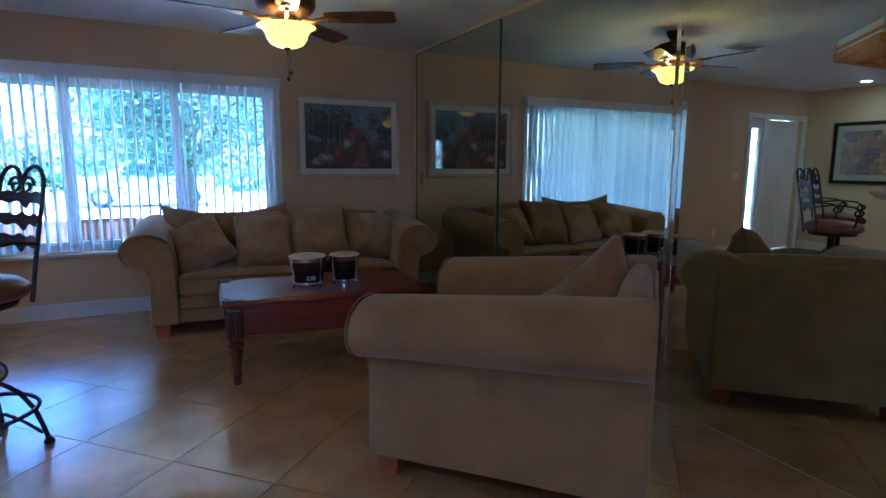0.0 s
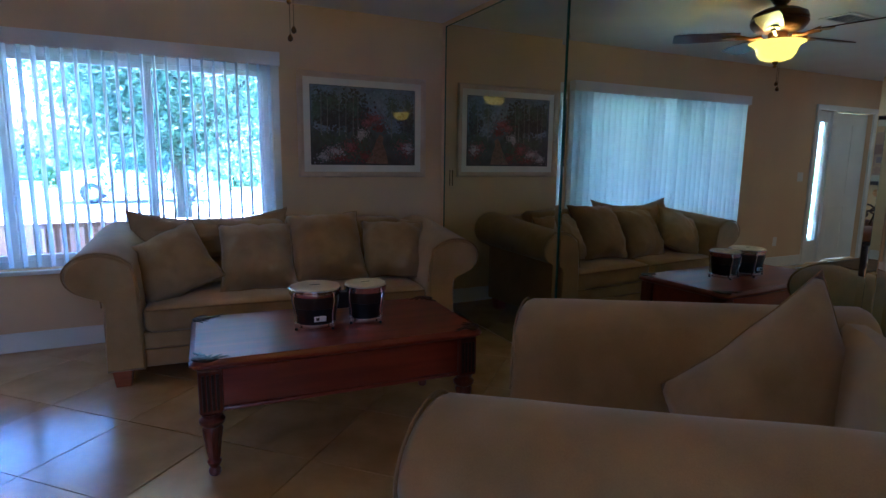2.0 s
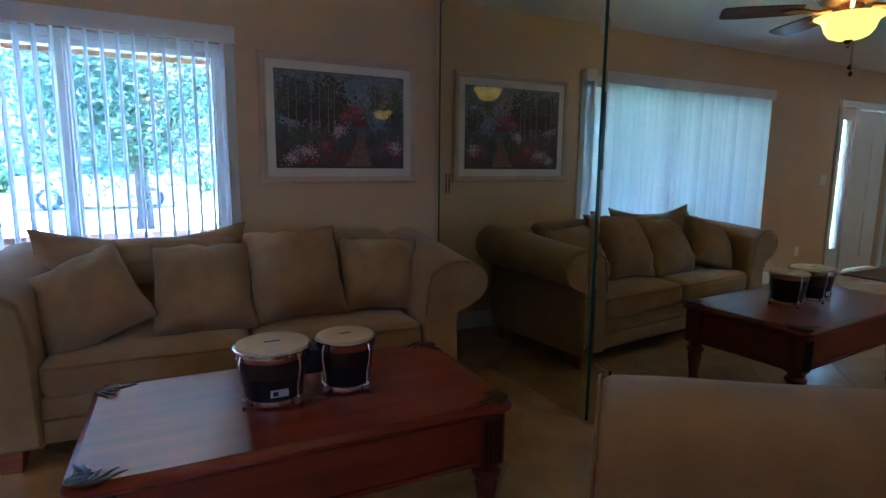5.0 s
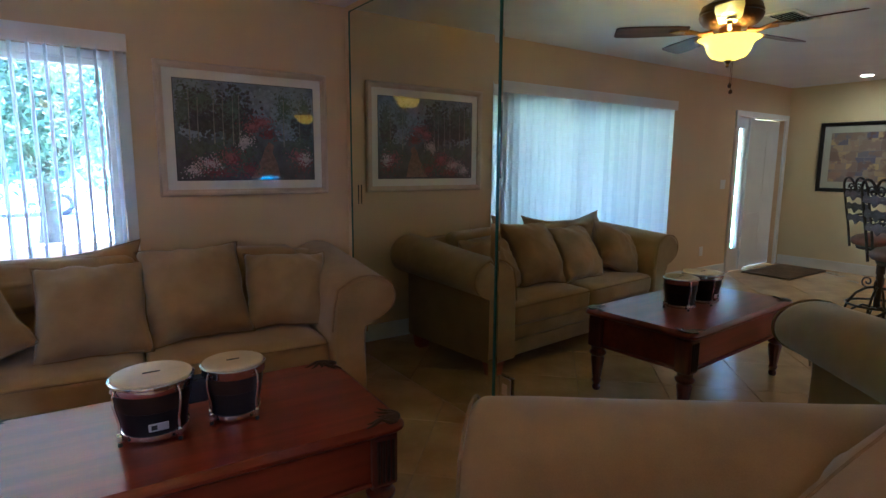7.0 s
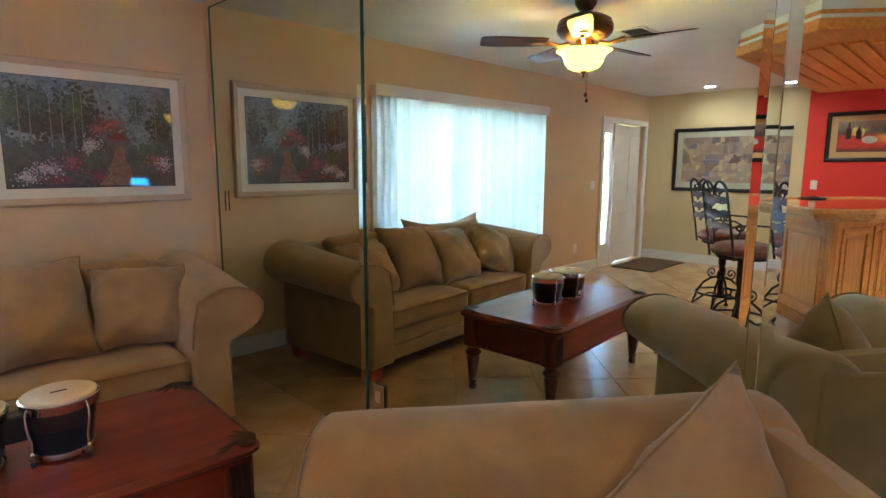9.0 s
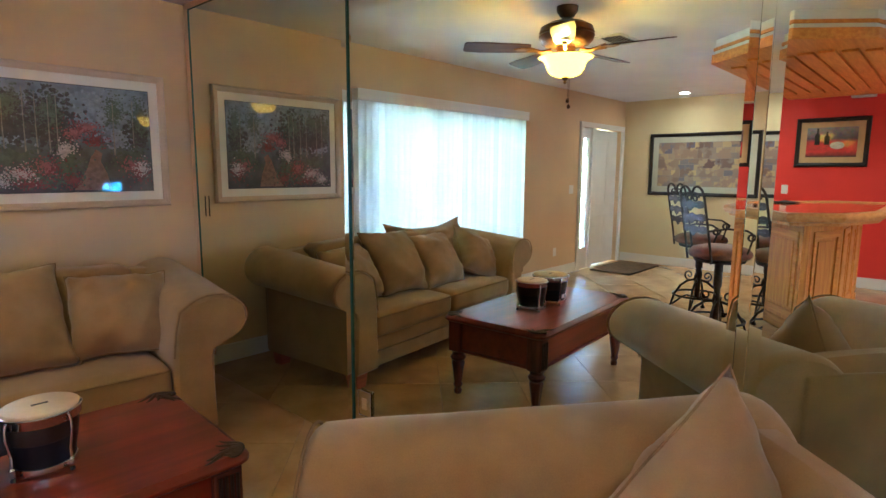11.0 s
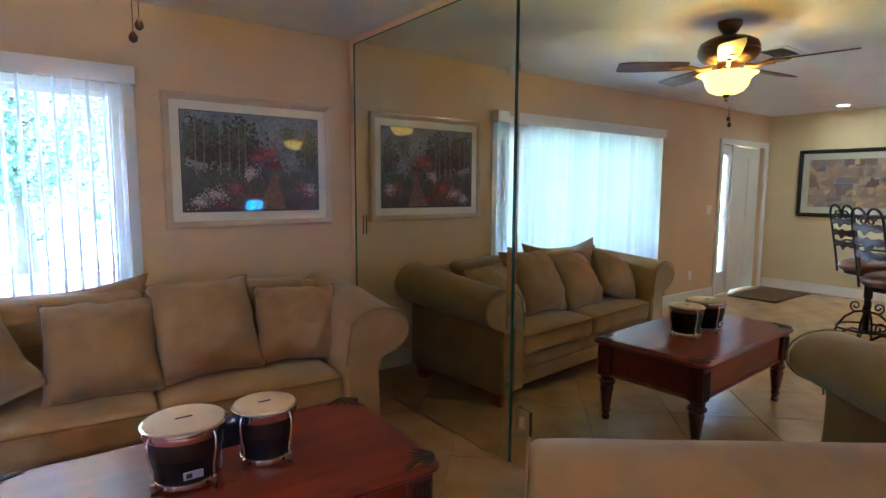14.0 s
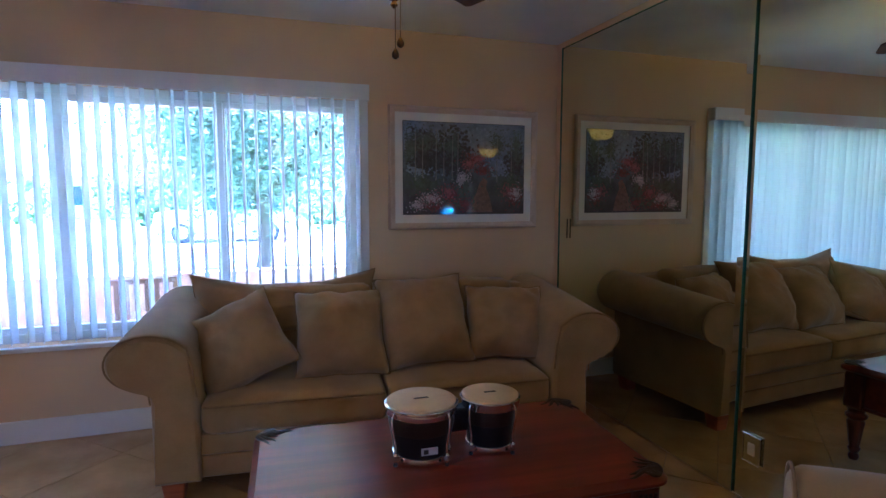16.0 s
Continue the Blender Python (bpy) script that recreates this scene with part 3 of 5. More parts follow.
def soft_box(x0, x1, y0, y1, z0, z1, crown=0.03, r=0.05, seed=0, nx=18, ny=14):
    """A stuffed cushion: a box with rounded edges, crowned faces and slight dents."""
    bm = bmesh.new()
    bmesh.ops.create_cube(bm, size=2)
    bmesh.ops.subdivide_edges(bm, edges=bm.edges[:], cuts=13, use_grid_fill=True)
    hx, hy, hz = (x1 - x0) / 2, (y1 - y0) / 2, (z1 - z0) / 2
    c = Vector(((x0 + x1) / 2, (y0 + y1) / 2, (z0 + z1) / 2))
    for v in bm.verts:
        u = v.co.copy()
        s = lambda t: math.copysign(abs(t) ** 0.75, t)
        p = Vector((s(u.x) * hx, s(u.y) * hy, s(u.z) * hz))
        inner = Vector((max(-hx + r, min(hx - r, p.x)), max(-hy + r, min(hy - r, p.y)), max(-hz + r, min(hz - r, p.z))))
        d = p - inner
        if d.length > 1e-6:
            p = inner + d.normalized() * r
        bulge = crown * max(0, 1 - (p.x / hx) ** 2) * max(0, 1 - (p.y / hy) ** 2)
        p.z += math.copysign(bulge, p.z) if abs(p.z) > hz * 0.4 else 0
        q = p + c
        p += Vector((noise.noise(q * 4 + Vector((seed, 0, 0))), noise.noise(q * 4 + Vector((0, seed, 5))), noise.noise(q * 5 + Vector((3, 0, seed))))) * 0.007
        v.co = p + c
    return bm


def sofa(name, label, category, m, width, depth, cushions, seed, back=0.14):
    """Rolled-arm sofa: width is the distance between the arms' outer faces below the rolls."""
    ob = thing(name, label, category, m)
    w, f, b = width / 2, -depth / 2, depth / 2
    seat_w = w - 0.19
    body = boxed(-w + 0.17, w - 0.17, f + 0.05, b - 0.02, 0.10, 0.205, 0.012, 3)
    box(body, -w + 0.17, w - 0.17, f + 0.045, b - 0.02, 0.208, 0.31, 0.014, 3)
    part("body", body, M["fabric"], ob, smooth=40)
    bk = bmesh.new()
    bmesh.ops.create_cube(bk, size=2)
    bmesh.ops.subdivide_edges(bk, edges=bk.edges[:], cuts=15, use_grid_fill=True)
    for v in bk.verts:
        x, y, z = v.co
        zz = 0.10 + (z + 1) / 2 * 0.74
        t = (z + 1) / 2
        yy = b - back - 0.02 + y * (back if t < 0.85 else back * math.sqrt(max(0, 1 - ((t - 0.85) / 0.15) ** 2 * 0.9)))
        yy += 0.05 * t ** 2 - 0.035
        v.co = (x * (w - 0.03), yy + noise.noise(Vector((x * 3, y, z * 3 + seed))) * 0.006, zz + 0.01 * math.cos(x * math.pi / 2) - 0.012 * abs(x) ** 4)
    part("backrest", bk, M["fabric"], ob, smooth=50)
    part("back_panel", boxed(-w + 0.004, w - 0.004, b - 0.03, b - 0.002, 0.10, 0.80, 0.012, 3), M["fabric"], ob, smooth=40)
    cw = (2 * seat_w - 0.01) / cushions
    for i in range(cushions if cushions > 1 else 0):
        a = -seat_w + 0.005 + cw * i
        part("back_cushion", soft_box(a, a + cw - 0.006, b - 2 * back - 0.075, b - back - 0.02, 0.44, 0.875, 0.012, 0.055, seed + 20 + i), M["fabric"], ob, smooth=60)
    for side in (-1, 1):
        bm = scroll_arm(side, f, b - 0.01, 0.085, 0.02)
        bm.transform(Matrix.Translation((side * seat_w, 0, 0)))
        arm_ob = part("armrest", bm, M["fabric"], ob, smooth=50)
        out = [(side * seat_w + x, f - 0.001, z) for x, z in arm_outline(side)][1:-1]
        part("piping", tubed([(x, f + 0.004, z) for x, y, z in out], 0.0045, 6), M["piping"], arm_ob)
    cw = 2 * seat_w / cushions
    for i in range(cushions):
        a = -seat_w + cw * i
        cu = part("seat_cushion", soft_box(a + 0.004, a + cw - 0.004, f + 0.015, b - 2 * back + 0.03, 0.305, 0.462, 0.022, 0.045, seed + i), M["fabric"], ob, smooth=60)
        part("piping", tubed([(a + 0.02, f + 0.03, 0.438), (a + 0.05, f + 0.016, 0.442), (a + cw / 2, f + 0.012, 0.446), (a + cw - 0.05, f + 0.016, 0.442), (a + cw - 0.02, f + 0.03, 0.438)], 0.006, 6), M["piping"], cu)
    for fx in (-w + 0.02, w - 0.12):
        for fy in (f + 0.03, b - 0.14):
            bm = bmesh.new()
            box(bm, fx, fx + 0.10, fy, fy + 0.10, 0.0, 0.105, 0.006)
            for v in bm.verts:
                if v.co.z < 0.05:
                    v.co.x += (fx + 0.05 - v.co.x) * 0.22
                    v.co.y += (fy + 0.05 - v.co.y) * 0.22
            part("foot", bm, M["foot"], ob, "orange-brown wooden block foot")
    return ob


SOFA = pose(-1.452, -0.615, 0, 0, 0, -5.0)
sofa("sofa", "long beige microsuede sofa with rolled arms beside the window", "sofa", SOFA, 2.09, 0.93, 2, 3)
CHAIR = pose(-0.944, -3.474, 0, 0, 0, 223)
sofa("armchair", "wide beige microsuede armchair with rolled arms set at an angle", "armchair", CHAIR, 0.96, 1.11, 1, 11, 0.075)


def pillow(label, m, a=0.25, h=0.25, thick=0.085, seed=0, group="pillows on the sofa", dip=0.075):
    """A square stuffed cushion standing in the xz plane, with pinched corners and a seam cord."""
    ob = thing("throw_pillow", label, "pillow", m, group)
    bm = bmesh.new()
    n = 22
    grid = {}

    def edge(u, v):
        px = a * u * (1 - 0.075 * (1 - v * v))
        pz = h * v * (1 - dip * (1 - u * u))
        return px, pz

    for s in (-1, 1):
        for i in range(n + 1):
            for j in range(n + 1):
                u, v = -1 + 2 * i / n, -1 + 2 * j / n
                on = i in (0, n) or j in (0, n)
                if on and s == 1:
                    grid[s, i, j] = grid[-1, i, j]
                    continue
                px, pz = edge(u, v)
                t = thick * 1.12 * ((1 - abs(u) ** 2.6) * (1 - abs(v) ** 2.6)) ** 0.62
                q = Vector((u * 2.2 + seed, v * 2.2, s * 3.0))
                w = noise.noise(q) * 0.018 + noise.noise(q * 3) * 0.011 + (0.007 * (1 - abs(noise.noise(q * 2.3 + Vector((9, 0, 0))) * 2)) if abs(u) + abs(v) > 0.7 else 0.0)
                crease = 0.014 * math.sin(11 * (u * v) + seed) * (abs(u) * abs(v))
                wob = Vector((noise.noise(Vector((u * 2, v * 2, seed + 7))), 0, noise.noise(Vector((v * 2, u * 2, seed + 17))))) * 0.012
                grid[s, i, j] = bm.verts.new(Vector((px, s * (t + (0 if on else w + crease) * min(1, t / 0.03)), pz)) + wob)
    for s in (-1, 1):
        for i in range(n):
            for j in range(n):
                bm.faces.new((grid[s, i, j], grid[s, i + 1, j], grid[s, i + 1, j + 1], grid[s, i, j + 1]))
    rim = [grid[-1, i, 0].co.copy() for i in range(n)] + [grid[-1, n, j].co.copy() for j in range(n)] + [grid[-1, i, n].co.copy() for i in range(n, 0, -1)] + [grid[-1, 0, j].co.copy() for j in range(n, 0, -1)]
    part("cover", bm, M["pillow"], ob, smooth=70)
    part("piping", tubed(rim, 0.0035, 6, True), M["piping"], ob)
    return ob


PB = "beige suede throw pillow leaning on the sofa"


def leaning(centre, across, up):
    """A pose whose x runs along across and whose z runs along up."""
    x = Vector(across).normalized()
    y = Vector(up).cross(x).normalized()
    return Matrix.Translation(centre) @ Matrix((x, y, x.cross(y))).transposed().to_4x4()


pillow("long beige suede pillow slumped along the sofa back", leaning((-1.92, -0.37, 0.745), (1, -0.06, 0.0), (0, 0.25, 1)), 0.515, 0.215, 0.12, 1, dip=0.36)
pillow("beige suede pillow tipped on a corner against the sofa arm", leaning((-2.175, -0.71, 0.652), (0.36, 0.03, 0.16), (-0.20, 0.27, 0.34)), 0.235, 0.225, 0.12, 2)
pillow(PB, leaning((-1.665, -0.70, 0.668), (1, -0.07, 0.0), (-0.02, 0.28, 0.40)), 0.24, 0.245, 0.125, 3)
pillow(PB, leaning((-1.205, -0.695, 0.70), (1, -0.06, 0.04), (0.01, 0.26, 0.40)), 0.255, 0.265, 0.135, 4)
pillow(PB, leaning((-0.745, -0.76, 0.672), (0.95, -0.26, -0.02), (-0.02, 0.26, 0.40)), 0.225, 0.22, 0.12, 5)
prop = pillow("beige suede throw pillow propped on one corner in the armchair", leaning((-0.586, -3.498, 0.560), (0.63, -0.40, 0.65), (-0.39, 0.56, 0.72)), 0.29, 0.26, 0.165, 6, "pillow on the armchair")
# it slumps between the arm and the seat
at = prop.matrix_basis.copy()
back_to = at.inverted()
for o in [prop] + list(prop.children_recursive):
    if o.type == "MESH":
        for v in o.data.vertices:
            k = min(1.0, max(0.0, (v.co.x + 0.29) / 0.58))
            v.co.x = v.co.x * (1.0 if v.co.x > 0 else 0.92 - 0.25 * abs(v.co.z / 0.26) ** 3) + 0.35 * k * max(v.co.z, -0.03)
            w = at @ v.co
            if w.z < 0.47:
                w.z = 0.47 + (w.z - 0.47) * 0.08
            q_ = CHAIR.inverted() @ w
            q_.y = min(q_.y, 0.49)
            v.co = back_to @ (CHAIR @ q_)

# ---- coffee table ----
table = thing("coffee_table", "dark cherry coffee table with carved corner leaves and turned legs", "coffee table", pose(-1.475, -1.87, 0, 0, 0, -3.0))
TW, TD, TZ = 0.645, 0.355, 0.515


def rounded(w, d, r, n=6):
    pts = []
    for cx, cy, a in ((w - r, d - r, 0), (-w + r, d - r, 90), (-w + r, -d + r, 180), (w - r, -d + r, 270)):
        pts += arc(cx, cy, r, a, a + 90, n)
    return pts


top = bmesh.new()
prev = None
for inset, z in ((0.030, TZ - 0.042), (0.010, TZ - 0.038), (0.0, TZ - 0.028), (0.0, TZ - 0.018), (0.006, TZ - 0.010), (0.016, TZ - 0.006), (0.022, TZ)):
    ring = [top.verts.new((x, y, z)) for x, y in rounded(TW - inset, TD - inset, 0.055)]
    if prev:
        k = len(ring)
        for i in range(k):
            top.faces.new((prev[i], prev[(i + 1) % k], ring[(i + 1) % k], ring[i]))
    else:
        top.faces.new(ring[::-1])
    prev = ring
top.faces.new(prev)
top_ob = part("tabletop", top, M["cherry"], table, smooth=35)
ap = boxed(-TW + 0.06, TW - 0.06, -TD + 0.055, -TD + 0.08, 0.30, TZ - 0.04, 0.003)
for sgn in (1,):
    box(ap, -TW + 0.06, TW - 0.06, TD - 0.08, TD - 0.055, 0.30, TZ - 0.04, 0.003)
    box(ap, -TW + 0.055, -TW + 0.08, -TD + 0.08, TD - 0.08, 0.30, TZ - 0.04, 0.003)
    box(ap, TW - 0.08, TW - 0.055, -TD + 0.08, TD - 0.08, 0.30, TZ - 0.04, 0.003)
part("apron", ap, M["cherry"], table)
bead = bmesh.new()
for a, b, c, d in ((-TW + 0.05, TW - 0.05, -TD + 0.045, -TD + 0.085), (-TW + 0.05, TW - 0.05, TD - 0.085, TD - 0.045), (-TW + 0.045, -TW + 0.085, -TD + 0.086, TD - 0.086), (TW - 0.085, TW - 0.045, -TD + 0.086, TD - 0.086)):
    box(bead, a, b, c, d, 0.282, 0.299, 0.006)
part("apron_moulding", bead, M["cherry"], table, smooth=40)
legp = [(r * 1.22, z) for r, z in [(0.016, 0), (0.020, 0.012), (0.020, 0.025), (0.014, 0.035), (0.021, 0.05), (0.024, 0.062), (0.018, 0.072), (0.022, 0.09), (0.029, 0.16), (0.034, 0.205), (0.028, 0.218), (0.040, 0.232), (0.042, 0.245), (0.030, 0.258), (0.034, 0.272), (0.040, 0.281)]]
for sx in (-1, 1):
    for sy in (-1, 1):
        leg = part("leg", turned(legp, 36, (sx * (TW - 0.075), sy * (TD - 0.075), 0), (9, 0.16, 0.08, 0.2)), M["cherry_leg"], table, smooth=50)
        blk = boxed(sx * (TW - 0.075) - 0.046, sx * (TW - 0.075) + 0.046, sy * (TD - 0.075) - 0.046, sy * (TD - 0.075) + 0.046, 0.2815, TZ - 0.043, 0.01)
        part("leg_block", blk, M["cherry_leg"], leg)
        for k in range(4):
            rx = sx * (TW - 0.075) - 0.027 + 0.018 * k
            part("reed", tubed([(rx, sy * (TD - 0.028), 0.30), (rx, sy * (TD - 0.027), 0.45)], 0.006, 6), M["carved"], leg)
        # carved acanthus on the corner of the top
        cv = bmesh.new()
        ox, oy = sx * (TW - 0.03), sy * (TD - 0.03)
        rnd = random.Random(7)
        for k in range(13):
            a = 3 + 84 * k / 12
            L = (0.17, 0.10, 0.15, 0.08, 0.11, 0.06, 0.075, 0.06, 0.10, 0.08, 0.14, 0.10, 0.16)[k] * 0.7
            dx, dy = -sx * math.cos(radians(a)), -sy * math.sin(radians(a))
            pts, rr = [], []
            for q_ in range(9):
                s_ = q_ / 8
                bend = 0.018 * math.sin(s_ * math.pi * 1.5) * (1 if k % 2 else -1)
                pts.append((ox + dx * L * s_ - dy * bend, oy + dy * L * s_ + dx * bend, TZ + 0.001))
                rr.append(0.0025 + 0.0075 * math.sin(math.pi * min(1, 0.15 + s_ * 0.85)))
            tube(cv, pts, rr, 6)
        for v in cv.verts:
            v.co.z = TZ + (v.co.z - TZ) * 0.55
        part("carved_leaf", cv, M["carved"], top_ob, "dark carved leaf inlay", smooth=60)

# ---- bongo drums ----
bongos = thing("bongo_drums", "pair of black bongo drums with chrome hoops and pale skins", "bongo drums", pose(-1.44, -1.87, TZ, 0, 0, -2))


def drum(cx, r, h, seed):
    d = part("shell", turned([(r * 0.80, 0.02), (r * 0.80, 0.024), (r * 0.83, 0.06), (r * 0.90, 0.10)], 40, (cx, 0, 0)), M["drum"], bongos, "black lacquered shell", smooth=60)
    part("shell_band", turned([(r * 0.90, 0.1003), (r * 0.94, 0.125), (r * 0.95, h - 0.025)], 40, (cx, 0, 0)), M["drum_up"], d, smooth=60)
    hoop = bmesh.new()
    lathe(hoop, [(r * 0.952, h - 0.033), (r * 1.0, h - 0.033), (r * 1.03, h - 0.028), (r * 1.03, h - 0.012), (r * 1.06, h - 0.008), (r * 1.06, h - 0.003), (r * 0.98, h)], 48, (cx, 0, 0))
    part("top_hoop", hoop, M["chrome"], d, smooth=40)
    part("bottom_hoop", turned([(r * 0.79, 0.008), (r * 0.845, 0.008), (r * 0.855, 0.012), (r * 0.845, 0.026), (r * 0.81, 0.028)], 40, (cx, 0, 0)), M["chrome"], d, smooth=40)
    part("drum_head", turned([(r * 0.99, h - 0.001), (r * 0.985, h + 0.004), (r * 0.93, h + 0.0065), (r * 0.5, h + 0.0075), (0.002, h + 0.0078)], 48, (cx, 0, 0)), M["skin"], d, smooth=60)
    part("logo_mark", boxed(cx - r * 0.22, cx + r * 0.2, -0.006, 0.004, h + 0.0079, h + 0.0088), M["ink"], d)
    for k in range(4):
        a = radians(30 + 90 * k)
        ca, sa = math.cos(a), math.sin(a)
        pts = [(cx + ca * rr, sa * rr, z) for rr, z in ((r * 1.05, h - 0.012), (r * 1.10, h - 0.03), (r * 1.10, h - 0.06), (r * 1.02, h - 0.10), (r * 0.98, 0.07), (r * 1.0, 0.04), (r * 1.0, 0.006))]
        lug = part("tuning_rod", tubed(pts, 0.0042, 8), M["chrome"], d, smooth=60)
        lug2 = part("lug_nut", turned([(0.007, 0), (0.0085, 0.003), (0.0085, 0.02), (0.005, 0.026)], 8, (cx + ca * r * 1.0, sa * r * 1.0, 0.016)), M["chrome"], d)
        part("lug_cap", turned([(0.006, 0), (0.0075, 0.004), (0.0045, 0.012)], 10, (cx + ca * r * 1.0, sa * r * 1.0, 0.0)), M["rubber"], d)
    return d


d1 = drum(-0.125, 0.118, 0.190, 1)
drum(0.122, 0.100, 0.186, 2)
part("centre_block", boxed(-0.03, 0.035, -0.03, 0.03, 0.075, 0.155, 0.008), M["drum"], bongos)
lab = boxed(-0.124 - 0.028, -0.124 + 0.028, -0.1035, -0.0995, 0.043, 0.068, 0.002)
lb = part("maker_label", lab, M["silver"], d1, "small silver label")
part("label_mark", boxed(-0.144, -0.128, -0.1045, -0.1036, 0.048, 0.063), M["ink"], d1)

# ---- framed pictures ----


def framed(name, label, m, w, h, fw, mats, print_mat, frame_mat, depth=0.03):
    """A framed print facing -y: w by h outside, fw the frame's width, mats a list of (material, width)."""
    ob = thing(name, label, "picture", m)
    fb = bmesh.new()
    prev = None
    outs = []
    for inset, y in ((0.0, 0.0), (0.0, -depth * 0.6), (fw * 0.2, -depth), (fw * 0.55, -depth * 0.92), (fw * 0.8, -depth * 0.7), (fw, -depth * 0.6), (fw, -0.002)):
        ring = [fb.verts.new((sx * (w / 2 - inset), y, sz * (h / 2 - inset))) for sx, sz in ((-1, -1), (1, -1), (1, 1), (-1, 1))]
        if prev:
            for i in range(4):
                fb.faces.new((prev[i], prev[(i + 1) % 4], ring[(i + 1) % 4], ring[i]))
        prev = ring
    part("picture_frame", fb, frame_mat, ob)
    inset = fw - 0.002
    y = -0.006
    for i, (mt, mw) in enumerate(mats):
        bm = boxed(-w / 2 + inset, w / 2 - inset, y - 0.002, y, -h / 2 + inset, h / 2 - inset)
        part("mat_board", bm, mt, ob)
        inset += mw
        y -= 0.0025
    bm = bmesh.new()
    vs = [bm.verts.new((sx * (w / 2 - inset), y, sz * (h / 2 - inset))) for sx, sz in ((-1, -1), (1, -1), (1, 1), (-1, 1))]
    f = bm.faces.new(vs)
    uv = bm.loops.layers.uv.new()
    asp = (w - 2 * inset) / (h - 2 * inset)
    for lp, (u, v) in zip(f.loops, ((0, 0), (asp, 0), (asp, 1), (0, 1))):
        lp[uv].uv = (u, v)
    part("print", bm, print_mat, ob)
    return ob, w / 2 - inset, h / 2 - inset, y


garden, gw, gh, gy = framed("framed_garden_picture", "garden path painting with a white mat in a beige wooden frame", pose(-0.70, -0.002, 1.567), 1.08, 0.812, 0.042, [(M["matboard"], 0.0565), (M["frame_black"], 0.0035)], M["garden"], M["frame_white"], 0.035)


def dabs(name, mat, spots, seed, size, count, y):
    """Small painted strokes scattered over ellipses (cx, cz, rx, rz) of the print."""
    bm = bmesh.new()
    r = random.Random(seed)
    for cx, cz, rx, rz in spots:
        for _ in range(count):
            a, d = r.uniform(0, 6.283), min(1.7, abs(r.gauss(0, 0.62)))
            x, z = cx + rx * d * math.cos(a), cz + rz * d * math.sin(a)
            if abs(x) > gw - size or abs(z) > gh - size:
                continue
            s = size * r.uniform(0.5, 1.2)
            t = r.uniform(0, 3.14)
            y -= 2.5e-7
            vs = [bm.verts.new((x + s * math.cos(t + k * 1.2566) * r.uniform(0.6, 1.1), y, z + s * math.sin(t + k * 1.2566) * r.uniform(0.6, 1.1))) for k in range(5)]
            bm.faces.new(vs)
    return tagged(part(name, bm, mat, garden), kind="stuff")


dabs("painted_mist", M["p_mist"], [(0.15, 0.18, 0.10, 0.10), (-0.32, -0.01, 0.11, 0.04), (0.27, 0.02, 0.08, 0.05)], 1, 0.014, 260, gy - 0.0008)
dabs("painted_dark_wood", M["p_dark"], [(-0.26, 0.04, 0.18, 0.07), (-0.05, 0.03, 0.12, 0.09), (0.37, 0.05, 0.07, 0.09), (-0.3, 0.15, 0.14, 0.12), (-0.08, 0.14, 0.1, 0.12)], 8, 0.014, 420, gy - 0.0014)
dabs("painted_tree_mass", M["p_tree"], [(-0.28, 0.19, 0.16, 0.11), (-0.09, 0.15, 0.10, 0.14), (-0.40, 0.13, 0.05, 0.13), (0.24, 0.17, 0.06, 0.10), (0.38, 0.15, 0.06, 0.14)], 2, 0.0065, 520, gy - 0.0024)
trk = bmesh.new()
for tx, tz in ((-0.36, 0.24), (-0.31, 0.20), (-0.215, 0.27), (-0.16, 0.25), (-0.10, 0.22), (-0.06, 0.24), (0.23, 0.22), (0.34, 0.24)):
    vs = [trk.verts.new((tx + dx, gy - 0.0062, z)) for dx, z in ((-0.004, -0.09), (0.005, -0.09), (0.003, 0.06), (0.006, tz), (0.002, tz), (-0.002, 0.06))]
    trk.faces.new(vs)
tagged(part("painted_forest", trk, M["p_trunk"], garden), kind="stuff")
pth = bmesh.new()
pv = [pth.verts.new((x, gy - 0.0066, z)) for x, z in ((0.0, -gh + 0.01), (0.20, -gh + 0.01), (0.18, -0.20), (0.15, -0.13), (0.16, -0.08), (0.13, -0.06), (0.10, -0.10), (0.07, -0.18))]
pth.faces.new(pv)
part("painted_path", pth, M["p_path"], garden)
dabs("painted_foliage", M["p_leaf"], [(-0.28, -0.11, 0.15, 0.06), (0.32, -0.10, 0.12, 0.08), (-0.03, -0.14, 0.09, 0.10), (-0.2, -0.24, 0.2, 0.05)], 3, 0.009, 420, gy - 0.0070)
dabs("painted_red_blossom", M["p_red"], [(0.06, 0.06, 0.09, 0.06), (0.13, -0.01, 0.06, 0.04), (-0.10, -0.18, 0.08, 0.08), (0.0, -0.24, 0.06, 0.05), (0.36, -0.2, 0.07, 0.07), (-0.2, -0.26, 0.1, 0.03)], 4, 0.006, 230, gy - 0.0090)
dabs("painted_pink_blossom", M["p_pink"], [(0.02, 0.03, 0.05, 0.04), (0.10, 0.07, 0.05, 0.03), (-0.13, -0.16, 0.07, 0.05), (0.33, -0.15, 0.08, 0.05), (-0.24, -0.2, 0.07, 0.05)], 5, 0.0055, 190, gy - 0.0106)
dabs("painted_white_blossom", M["p_white"], [(-0.35, -0.24, 0.08, 0.05), (-0.25, -0.20, 0.08, 0.05), (-0.02, -0.05, 0.05, 0.035), (-0.04, -0.08, 0.03, 0.03), (0.38, -0.17, 0.05, 0.05)], 6, 0.0055, 170, gy - 0.0118)

